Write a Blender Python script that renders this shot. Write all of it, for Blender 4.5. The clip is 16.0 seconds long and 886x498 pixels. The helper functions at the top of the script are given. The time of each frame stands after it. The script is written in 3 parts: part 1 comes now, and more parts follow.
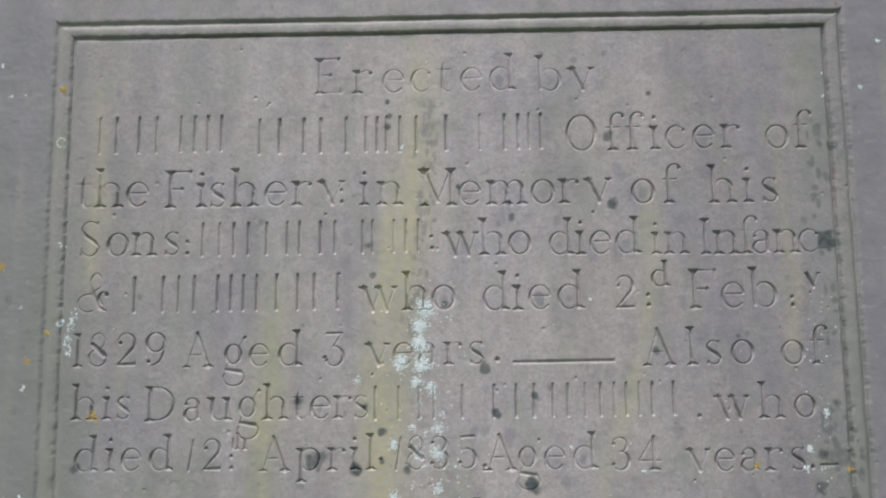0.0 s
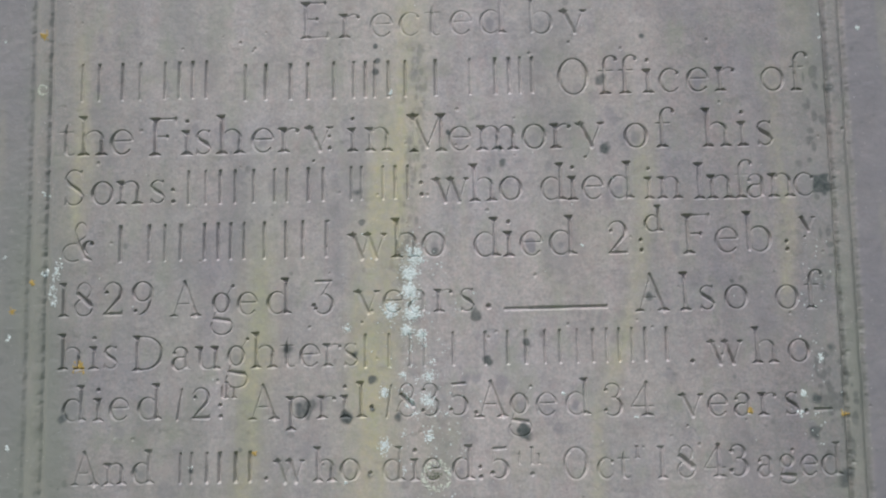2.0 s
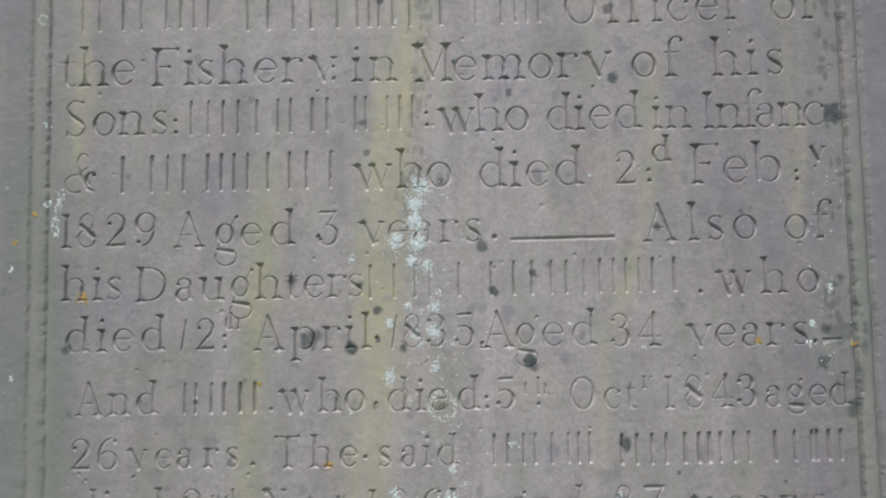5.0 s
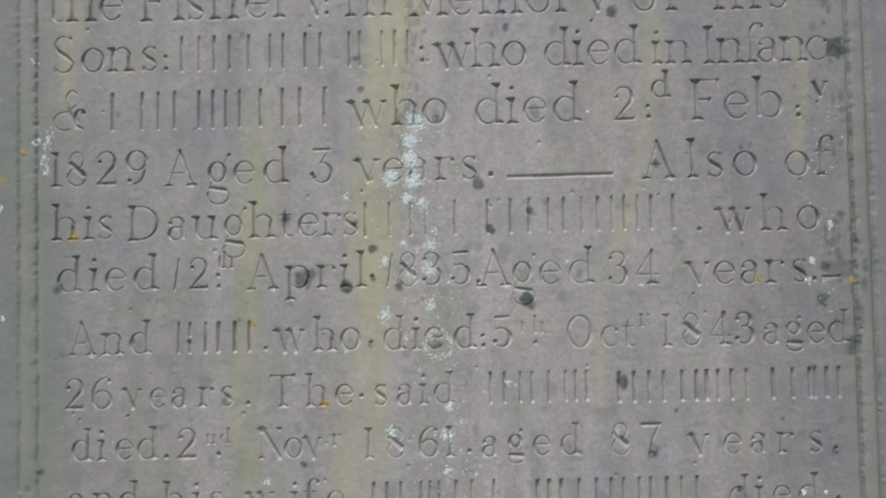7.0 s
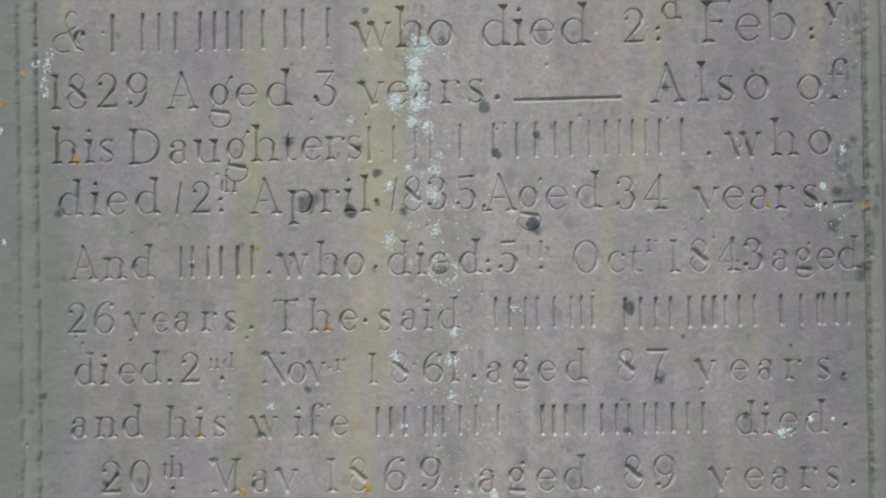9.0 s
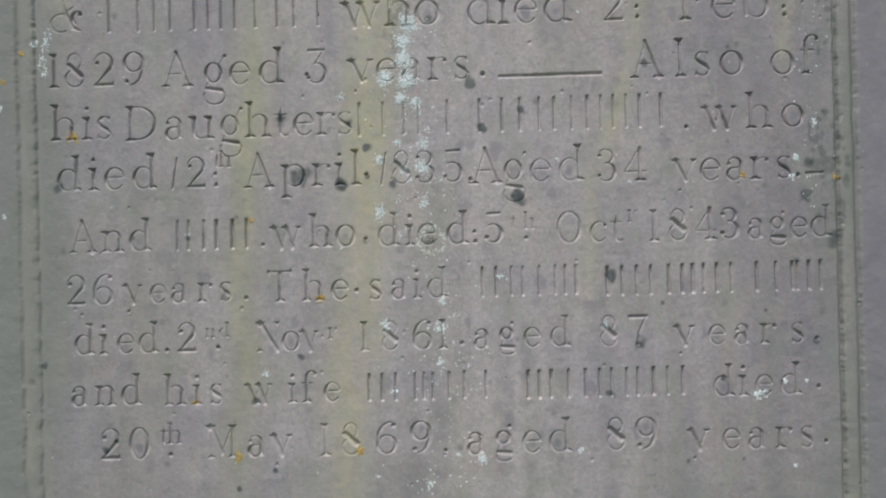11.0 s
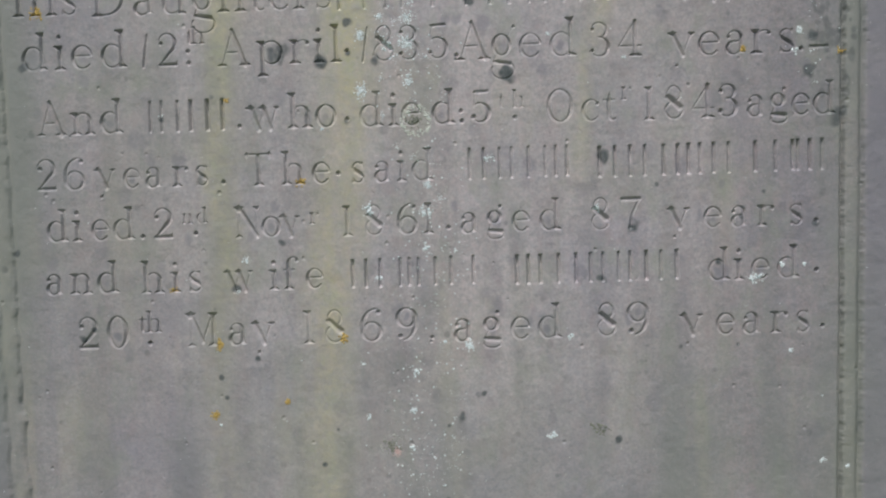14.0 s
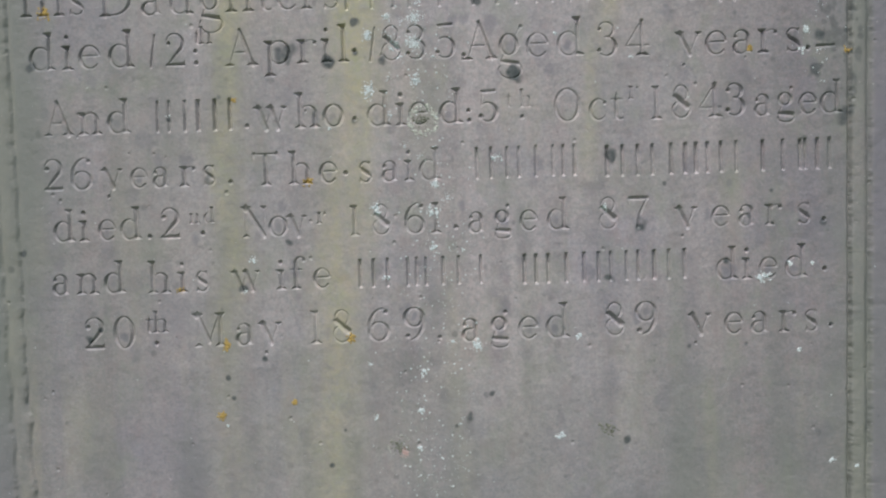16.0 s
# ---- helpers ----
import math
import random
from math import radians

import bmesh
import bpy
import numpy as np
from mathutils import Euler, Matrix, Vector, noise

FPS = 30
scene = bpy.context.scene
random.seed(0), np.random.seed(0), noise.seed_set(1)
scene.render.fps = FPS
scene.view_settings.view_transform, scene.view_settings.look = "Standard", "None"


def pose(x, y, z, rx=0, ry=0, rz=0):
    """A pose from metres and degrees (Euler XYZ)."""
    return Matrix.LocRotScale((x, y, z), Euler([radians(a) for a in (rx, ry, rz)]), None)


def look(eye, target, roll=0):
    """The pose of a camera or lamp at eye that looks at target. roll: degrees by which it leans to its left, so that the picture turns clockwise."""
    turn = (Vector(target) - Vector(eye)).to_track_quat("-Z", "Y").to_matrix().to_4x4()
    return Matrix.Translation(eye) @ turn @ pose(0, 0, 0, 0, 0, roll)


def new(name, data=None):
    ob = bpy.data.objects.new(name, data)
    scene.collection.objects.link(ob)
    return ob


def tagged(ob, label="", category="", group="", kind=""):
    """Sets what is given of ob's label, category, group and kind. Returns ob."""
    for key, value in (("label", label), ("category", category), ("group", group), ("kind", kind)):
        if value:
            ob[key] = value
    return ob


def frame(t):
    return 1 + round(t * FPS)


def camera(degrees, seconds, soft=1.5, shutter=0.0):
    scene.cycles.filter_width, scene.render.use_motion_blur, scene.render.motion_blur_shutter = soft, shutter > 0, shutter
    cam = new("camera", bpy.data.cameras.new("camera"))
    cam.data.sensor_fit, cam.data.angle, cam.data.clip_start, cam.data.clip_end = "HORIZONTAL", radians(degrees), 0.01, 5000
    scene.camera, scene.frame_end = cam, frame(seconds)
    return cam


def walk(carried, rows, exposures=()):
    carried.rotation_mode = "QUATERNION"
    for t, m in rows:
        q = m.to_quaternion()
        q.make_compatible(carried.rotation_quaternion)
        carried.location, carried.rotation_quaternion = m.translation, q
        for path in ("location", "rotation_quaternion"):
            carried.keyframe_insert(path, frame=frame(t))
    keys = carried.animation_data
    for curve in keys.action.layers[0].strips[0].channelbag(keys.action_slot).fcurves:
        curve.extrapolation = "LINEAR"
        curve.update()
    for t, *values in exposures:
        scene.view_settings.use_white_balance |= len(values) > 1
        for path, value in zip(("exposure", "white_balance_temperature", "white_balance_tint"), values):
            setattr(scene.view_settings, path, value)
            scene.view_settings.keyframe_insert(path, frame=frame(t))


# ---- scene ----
cam = camera(60.0, 16.0, soft=2.2)
PATH = [
    (0, (0.0143, -0.6542, 1.1058), (-0.0124, 1.3269, 1.3787), -1.00),
    (0.5, (0.0143, -0.6509, 1.1016), (-0.0092, 1.3316, 1.3644), -1.13),
    (1, (0.0172, -0.6462, 1.0949), (-0.0106, 1.3390, 1.3366), -1.25),
    (1.5, (0.0163, -0.6426, 1.0853), (-0.0113, 1.3437, 1.3175), -1.24),
    (2, (0.0202, -0.6416, 1.0797), (-0.0023, 1.3464, 1.2976), -1.38),
    (2.5, (0.0207, -0.6416, 1.0724), (-0.0098, 1.3461, 1.2916), -1.41),
    (3, (0.0168, -0.6407, 1.0679), (-0.0108, 1.3477, 1.2809), -1.33),
    (3.5, (0.0163, -0.6396, 1.0610), (-0.0134, 1.3493, 1.2694), -1.36),
    (4, (0.0165, -0.6369, 1.0555), (-0.0123, 1.3538, 1.2457), -1.37),
    (4.2, (0.0166, -0.6358, 1.0523), (-0.0136, 1.3553, 1.2391), -1.43),
    (6.3, (0.0162, -0.6235, 1.0119), (-0.0142, 1.3712, 1.1545), -1.31),
    (6.5, (0.0165, -0.6228, 1.0110), (-0.0155, 1.3728, 1.1401), -1.44),
    (7, (0.0173, -0.6208, 1.0066), (-0.0093, 1.3759, 1.1178), -1.51),
    (7.5, (0.0193, -0.6171, 0.9981), (-0.0036, 1.3803, 1.0971), -1.46),
    (8, (0.0169, -0.6144, 0.9869), (-0.0105, 1.3836, 1.0698), -1.19),
    (8.5, (0.0160, -0.6123, 0.9750), (-0.0133, 1.3863, 1.0448), -1.19),
    (9, (0.0148, -0.6115, 0.9647), (-0.0222, 1.3874, 1.0176), -1.27),
    (9.2, (0.0145, -0.6151, 0.9608), (-0.0193, 1.3838, 1.0177), -1.40),
    (11.3, (0.0196, -0.6329, 0.9393), (0.0040, 1.3664, 0.9861), -1.70),
    (11.5, (0.0220, -0.6331, 0.9383), (0.0037, 1.3664, 0.9782), -1.62),
    (12, (0.0238, -0.6290, 0.9338), (0.0021, 1.3709, 0.9394), -1.75),
    (12.5, (0.0228, -0.6230, 0.9217), (0.0035, 1.3768, 0.9028), -1.67),
    (13, (0.0237, -0.6180, 0.9121), (0.0052, 1.3814, 0.8648), -1.81),
    (13.5, (0.0262, -0.6121, 0.9032), (0.0082, 1.3864, 0.8264), -2.17),
    (14, (0.0272, -0.6090, 0.8905), (0.0074, 1.3888, 0.7974), -2.03),
    (14.5, (0.0233, -0.6077, 0.8785), (0.0015, 1.3892, 0.7693), -1.87),
    (15, (0.0227, -0.6076, 0.8677), (-0.0004, 1.3893, 0.7575), -2.11),
    (15.5, (0.0209, -0.6086, 0.8705), (0.0017, 1.3891, 0.7759), -2.12),
    (16, (0.0202, -0.6083, 0.8836), (0.0037, 1.3903, 0.8125), -2.10),
]
walk(cam, [(t, look(eye, target, roll)) for t, eye, target, roll in PATH],
     exposures=[(0, 0.575), (7, 0.49), (16, 0.45)])

# ---- light: an overcast sky, brightest overhead and a little to the left ----
world = bpy.data.worlds.new("sky")
scene.world = world
world.use_nodes = True
sky = world.node_tree.nodes.new("ShaderNodeTexSky")
sky.sky_type, sky.sun_disc = "NISHITA", False
sky.sun_elevation, sky.sun_rotation = radians(58), radians(200)
sky.air_density, sky.dust_density = 1.0, 3.0
world.node_tree.links.new(sky.outputs[0], world.node_tree.nodes["Background"].inputs[0])
world.node_tree.nodes["Background"].inputs[1].default_value = 0.08
sun = new("sun", bpy.data.lights.new("sun", "SUN"))
sun.data.energy, sun.data.angle, sun.data.color = 2.3, radians(14), (1.0, 0.97, 0.94)
sun.matrix_world = look((-0.42, -1.0, 2.75), (0, 0, 0))


# ---- materials ----
def nodes_of(name):
    m = bpy.data.materials.new(name)
    m.use_nodes = True
    nt = m.node_tree
    return m, nt, nt.nodes["Principled BSDF"]


def noise_node(nt, scale, detail=4.0, rough=0.6, stretch=(1, 1, 1)):
    tc = nt.nodes.new("ShaderNodeTexCoord")
    mp = nt.nodes.new("ShaderNodeMapping")
    mp.inputs["Scale"].default_value = stretch
    n = nt.nodes.new("ShaderNodeTexNoise")
    n.inputs["Scale"].default_value, n.inputs["Detail"].default_value = scale, detail
    n.inputs["Roughness"].default_value = rough
    nt.links.new(tc.outputs["Object"], mp.inputs[0])
    nt.links.new(mp.outputs[0], n.inputs[0])
    return n.outputs[0]


def ramp(nt, src, stops):
    r = nt.nodes.new("ShaderNodeValToRGB")
    while len(r.color_ramp.elements) < len(stops):
        r.color_ramp.elements.new(0.5)
    for e, (p, c) in zip(r.color_ramp.elements, stops):
        e.position = p
        e.color = (*c, 1) if isinstance(c, tuple) else (c, c, c, 1)
    nt.links.new(src, r.inputs[0])
    return r.outputs[0]


def mix(nt, fac, a, b, kind="MIX"):
    n = nt.nodes.new("ShaderNodeMix")
    n.data_type, n.blend_type = "RGBA", kind
    for value, socket in ((fac, n.inputs[0]), (a, n.inputs[6]), (b, n.inputs[7])):
        if isinstance(value, bpy.types.NodeSocket):
            nt.links.new(value, socket)
        else:
            socket.default_value = (*value, 1) if isinstance(value, tuple) else value
    return n.outputs[2]


def maths(nt, op, a, b):
    n = nt.nodes.new("ShaderNodeMath")
    n.operation, n.use_clamp = op, True
    for value, socket in ((a, n.inputs[0]), (b, n.inputs[1])):
        if isinstance(value, bpy.types.NodeSocket):
            nt.links.new(value, socket)
        else:
            socket.default_value = value
    return n.outputs[0]


def bump(nt, bsdf, src, strength, distance):
    b = nt.nodes.new("ShaderNodeBump")
    b.inputs["Strength"].default_value, b.inputs["Distance"].default_value = strength, distance
    nt.links.new(src, b.inputs["Height"])
    nt.links.new(b.outputs[0], bsdf.inputs["Normal"])


def stone_material():
    """Weathered pinkish sandstone; the mesh attribute "stain" holds yellow algae, dark algae with darker groove lines,
    and a grey-green film.
    """
    m, nt, bsdf = nodes_of("pink_sandstone")
    broad = ramp(nt, noise_node(nt, 11, 5, 0.6), [(0.3, (0.316, 0.302, 0.338)), (0.5, (0.352, 0.331, 0.346)), (0.7, (0.388, 0.356, 0.358))])
    drip = ramp(nt, noise_node(nt, 30, 4, 0.6, (1.0, 1.0, 0.12)), [(0.35, 0.89), (0.65, 1.07)])
    colour = mix(nt, 1.0, broad, drip, "MULTIPLY")
    grain = ramp(nt, noise_node(nt, 420, 3, 0.7), [(0.3, 0.84), (0.7, 1.12)])
    colour = mix(nt, 1.0, colour, grain, "MULTIPLY")
    sand = ramp(nt, noise_node(nt, 230, 4, 0.75), [(0.34, (0.84, 0.88, 0.90)), (0.5, (1.0, 1.0, 1.0)), (0.66, (1.14, 1.07, 1.07))])
    colour = mix(nt, 1.0, colour, sand, "MULTIPLY")
    # painted lens falloff: brightens the middle of the face, dims its sides
    light_at = nt.nodes.new("ShaderNodeAttribute")
    light_at.attribute_name = "centre_light"
    colour = mix(nt, 1.0, colour, ramp(nt, light_at.outputs["Fac"], [(0.0, (0.86, 0.86, 0.87)), (1.0, (1.24, 1.23, 1.21))]), "MULTIPLY")
    mottle = ramp(nt, noise_node(nt, 95, 4, 0.65), [(0.32, 0.89), (0.5, 1.0), (0.7, 1.05)])
    colour = mix(nt, 1.0, colour, mottle, "MULTIPLY")
    at = nt.nodes.new("ShaderNodeAttribute")
    at.attribute_name = "stain"
    sep = nt.nodes.new("ShaderNodeSeparateColor")
    nt.links.new(at.outputs["Color"], sep.inputs[0])
    torn = ramp(nt, noise_node(nt, 160, 5, 0.7), [(0.3, 0.25), (0.62, 1.0)])
    tinge = ramp(nt, noise_node(nt, 34, 5, 0.7, (1.0, 1.0, 0.6)), [(0.50, 0.0), (0.68, 0.55)])
    colour = mix(nt, tinge, colour, (0.292, 0.318, 0.262))
    flush = ramp(nt, noise_node(nt, 52, 5, 0.7, (1.3, 1.0, 0.7)), [(0.52, 0.0), (0.70, 0.5)])
    colour = mix(nt, flush, colour, (0.385, 0.310, 0.318))
    torn_dark = ramp(nt, noise_node(nt, 210, 5, 0.7), [(0.28, 0.6), (0.5, 1.0)])
    soot = ramp(nt, noise_node(nt, 45, 5, 0.65), [(0.3, (0.196, 0.192, 0.226)), (0.7, (0.252, 0.244, 0.276))])
    colour = mix(nt, at.outputs["Alpha"], colour, soot)
    film = mix(nt, maths(nt, "MULTIPLY", sep.outputs[2], 0.8), colour, (0.226, 0.244, 0.222))
    algae = ramp(nt, noise_node(nt, 60, 4, 0.6), [(0.35, (0.500, 0.448, 0.308)), (0.65, (0.405, 0.412, 0.285))])
    yellow = mix(nt, maths(nt, "MULTIPLY", sep.outputs[0], torn), film, algae)
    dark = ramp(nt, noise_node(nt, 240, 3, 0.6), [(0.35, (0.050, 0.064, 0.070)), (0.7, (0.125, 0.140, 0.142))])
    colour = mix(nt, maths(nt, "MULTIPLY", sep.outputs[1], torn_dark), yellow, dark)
    flecks = ramp(nt, noise_node(nt, 330, 2, 0.5), [(0.71, 0.0), (0.75, 0.45)])
    colour = mix(nt, flecks, colour, (0.50, 0.49, 0.47))
    nt.links.new(colour, bsdf.inputs["Base Color"])
    bsdf.inputs["Roughness"].default_value = 0.72
    bsdf.inputs["Specular IOR Level"].default_value = 0.5
    bump(nt, bsdf, noise_node(nt, 520, 4, 0.7), 0.35, 0.0005)
    return m


def plain_material(name, low, high, scale, relief=0.4):
    m, nt, bsdf = nodes_of(name)
    n = noise_node(nt, scale, 4, 0.65)
    nt.links.new(ramp(nt, n, [(0.3, low), (0.7, high)]), bsdf.inputs["Base Color"])
    bsdf.inputs["Roughness"].default_value = 0.95
    bump(nt, bsdf, n, relief, 0.0008)
    return m


STONE = stone_material()
WHITE = plain_material("white_lichen_crust", (0.54, 0.62, 0.64), (0.84, 0.90, 0.92), 700)
ORANGE_CRUST = plain_material("orange_lichen_crust", (0.36, 0.25, 0.07), (0.55, 0.40, 0.14), 500)
PALE = plain_material("grey_lichen_crust", (0.46, 0.49, 0.44), (0.68, 0.71, 0.65), 500)
OLIVE = plain_material("olive_lichen_crust", (0.09, 0.10, 0.075), (0.30, 0.31, 0.25), 600)
PINK = plain_material("pink_lichen_crust", (0.50, 0.36, 0.34), (0.62, 0.46, 0.43), 500)
GRASS = plain_material("mown_grass", (0.035, 0.060, 0.018), (0.080, 0.115, 0.035), 30)


# ---- ground ----
def build_ground():
    bm = bmesh.new()
    steps = [-600, -150, -40, -12, -5, -2.5, -1.2, -0.5, 0, 0.5, 1.2, 2.5, 5, 12, 40, 150, 600]
    rows = [[bm.verts.new((x, y, 0.02 * noise.noise((x * 0.3, y * 0.3, 0)) if max(abs(x), abs(y)) > 1 else 0)) for x in steps] for y in steps]
    for j in range(len(steps) - 1):
        for i in range(len(steps) - 1):
            bm.faces.new((rows[j][i], rows[j][i + 1], rows[j + 1][i + 1], rows[j + 1][i]))
    me = bpy.data.meshes.new("ground")
    bm.to_mesh(me)
    me.materials.append(GRASS)
    tagged(new("ground", me), "flat mown grass of a churchyard", "ground", kind="structure")


build_ground()

# ---- the inscription, in millimetres on the stone: word, baseline, height of a capital, middle of each letter; "#" is a row of plain bars ----
LINE_1 = [("Erected", 1336.9, 32.5, (-93.9, -63.7, -36.1, -12.0, 8.6, 33.1, 60.7)), ("by", 1335.4, 31.3, (101.2, 130.1))]
LINE_2 = [("#", 1285.7, 34, (-296.0, -281.5, -261.4, -245.8, -224.2, -211.7, -200.2, -188.2)),
    ("#", 1282.4, 33, (-154.2, -136.7, -115.2, -100.3, -77.8, -60.4, -50.5, -42.5, -30.6, -16.2, 10.1, 39.8, 61.6, 73.5, 82.9, 93.3)),
    ("Officer", 1280.4, 31.7, (128.4, 158.5, 175.7, 192.4, 210.1, 234.7, 258.2)), ("of", 1279.1, 31.5, (298.5, 321.5))]
LINE_3 = [("the", 1238.7, 32.9, (-308.4, -286.0, -261.1)), ("Fishery", 1236.9, 32.3, (-224.8, -204.5, -190.1, -166.8, -139.6, -116.8, -91.2)),
    (":", 1236.8, 20, (-81.8,)), ("in", 1235.9, 31.2, (-62.1, -39.9)), ("Memory", 1234.2, 32.2, (1.4, 29.4, 61.8, 93.1, 115.6, 140.5)),
    ("of", 1232.7, 32, (179.6, 204.9)), ("his", 1231.9, 32, (248.2, 270.1, 289.0))]
LINE_4 = [("Sons", 1195.4, 30.3, (-300.9, -276.6, -253.3, -229.1)), (":", 1194.1, 19.8, (-215.6,)),
    ("#", 1193.2, 29.7, (-202.5, -188.0, -175.5, -162.9, -147.0, -129.1, -118.5, -100.2, -87.7, -63.6, -55.0, -36.7, -26.2, -15.6)),
    (":", 1194.8, 19.7, (-4.0,)), ("who", 1190.3, 30.6, (20.4, 48.2, 71.6)), ("died", 1189.2, 30.5, (107.5, 124.2, 140.9, 164.7)),
    ("in", 1188.3, 28.4, (188.5, 206.1)), ("Infanc", 1187.2, 30.4, (230.9, 248.5, 268.4, 278.8, 299.7, 318.1))]
LINE_5 = [("&", 1147.3, 33.1, (-296.1,)),
    ("#", 1145.2, 32.1, (-260.0, -235.5, -222.1, -208.6, -188.5, -177.0, -166.4, -155.0, -137.7, -119.6, -105.2, -85.2)),
    ("who", 1144.0, 31.5, (-50.8, -18.4, 5.4)), ("died", 1142.6, 31.9, (50.1, 68.6, 87.1, 113.6)), ("2", 1142.0, 27.9, (160.0,)),
    (":", 1142.5, 17.3, (179.5,)), ("d", 1160.3, 21.3, (190.4,)), ("Feb", 1141.1, 32.7, (226.2, 250.7, 276.6)), (":", 1140.3, 14.3, (301.1,)),
    ("y", 1157.5, 18, (318.8,))]
LINE_6 = [("1829", 1100.9, 27.7, (-306.9, -289.7, -265.3, -240.5)), ("Aged", 1098.9, 28.6, (-203.9, -173.0, -152.2, -125.6)),
    (".", 1102.9, 9, (-96.2,)), ("3", 1097.9, 28.5, (-87.8,)), ("years", 1097.7, 28.5, (-51.8, -29.7, -8.9, 12.2, 32.4)),
    (".", 1098.8, 9.4, (49.9,)), ("Also", 1094.0, 30.2, (186.0, 213.5, 231.7, 255.8)), ("of", 1093.0, 30.1, (297.7, 320.4))]
LINE_7 = [("his", 1056.9, 28.2, (-299.7, -280.2, -266.0)),
    ("Daughters", 1054.7, 28.2, (-235.3, -207.4, -184.7, -160.2, -137.6, -118.3, -99.9, -81.2, -65.7)),
    ("#", 1052.2, 28.5, (-53.4, -33.8, -16.4, -4.3, 19.6, 46.2, 64.8, 79.7, 95.6, 108.1, 122.5, 135.5, 146.7, 156.9, 167.5, 178.6, 196.2)),
    (".", 1049.5, 9, (216.6,)), ("who", 1049.3, 28.3, (243.5, 276.7, 304.3))]
LINE_8 = [("died", 1014.4, 27.9, (-295.9, -275.7, -258.3, -232.9)), ("12", 1013.8, 25.5, (-208.0, -190.1)), (":", 1013.3, 18.5, (-173.7,)),
    ("th", 1030.5, 13, (-172.4, -165.8)), ("April", 1012.5, 27.7, (-137.7, -109.6, -86.3, -70.9, -57.4)), (".", 1018.3, 9, (-48.9,)),
    ("1835", 1012.0, 26.7, (-34.5, -19.6, -0.1, 23.1)), (",", 1011.7, 9, (37.1,)), ("Aged", 1010.4, 28.5, (50.5, 73.7, 94.9, 120.8)),
    ("34", 1008.7, 26.6, (149.9, 173.4)), ("years", 1007.0, 27.5, (213.4, 235.0, 255.6, 275.3, 295.5)), (".", 1007.0, 9, (306.5,))]
LINE_9 = [("And", 962.9, 25.9, (-285.2, -260.5, -237.7)), ("#", 961.9, 25.4, (-206.6, -197.5, -184.8, -174.3, -161.1, -149.3)),
    (".", 962.4, 9, (-136.1,)), ("who", 962.0, 26.2, (-117.4, -87.9, -67.5)), (".", 965.2, 9, (-50.7,)),
    ("died", 960.9, 26.2, (-31.7, -14.1, -0.1, 25.2)), (":", 960.3, 16.2, (39.6,)), ("5", 960.9, 24.7, (55.0,)), ("th", 971.9, 13, (71.5, 84.5)),
    (".", 961.7, 9, (81.6,)), ("Oct", 959.2, 25.1, (117.1, 140.9, 156.1)), ("r", 974.7, 15.2, (169.2,)),
    ("1843", 958.5, 25.1, (187.1, 206.7, 229.5, 249.2)), ("aged", 958.0, 25, (270.7, 288.5, 305.9, 324.1))]
LINE_10 = [("26", 919.5, 24.5, (-291.7, -269.3)), ("years", 919.4, 23.5, (-245.1, -223.7, -206.5, -185.1, -167.8)), (".", 919.0, 9, (-151.0,)),
    ("The", 917.8, 24.8, (-122.9, -95.3, -73.2)), (".", 922.7, 8, (-59.5,)), ("said", 917.2, 24.3, (-43.8, -24.4, -9.5, 7.1)),
    ("#", 916.1, 25.1, (44.5, 55.7, 68.3, 77.7, 91.2, 104.6, 112.7, 121.6)),
    ("#", 914.1, 25, (147.2, 159.3, 171.3, 182.9, 197.7, 208.8, 217.3, 226.2, 236.9, 248.9, 269.8, 285.4, 299.1, 303.1, 312.5, 322.2))]
LINE_11 = [("died", 878.7, 24.4, (-285.3, -269.4, -251.2, -232.1)), (".", 878.1, 9, (-217.2,)), ("2", 878.3, 23.9, (-200.8,)),
    ("nd", 889.5, 12, (-181.2, -169.5)), (".", 879.2, 9, (-175.0,)), ("Nov", 877.0, 23.8, (-133.8, -114.9, -100.0)), ("r", 885.9, 13.5, (-80.4,)),
    ("1861", 875.3, 23.3, (-54.0, -32.8, -6.3, 10.7)), (".", 876.9, 9, (26.1,)), ("aged", 874.4, 24.1, (42.6, 63.2, 83.8, 107.0)),
    ("87", 873.3, 24.5, (146.8, 170.9)), ("years", 872.0, 24.4, (208.3, 235.4, 256.2, 277.1, 301.0)), (".", 872.5, 9, (316.6,))]
LINE_12 = [("and", 836.5, 24.3, (-290.3, -268.8, -247.3)), ("his", 835.3, 24.2, (-211.4, -193.2, -177.3)),
    ("wife", 834.6, 23.7, (-142.8, -114.4, -100.5, -81.9)), ("#", 833.3, 23.2, (-51.2, -40.6, -29.4, -13.2, -6.3, 1.2, 14.6, 27.1, 44.7)),
    ("#", 831.6, 24, (79.4, 88.6, 98.3, 112.6, 126.5, 138.0, 147.7, 160.1, 169.3, 182.2, 193.7, 206.1)),
    ("died", 829.9, 24.8, (239.3, 255.3, 272.3, 294.3)), (".", 833.3, 9, (316.5,))]
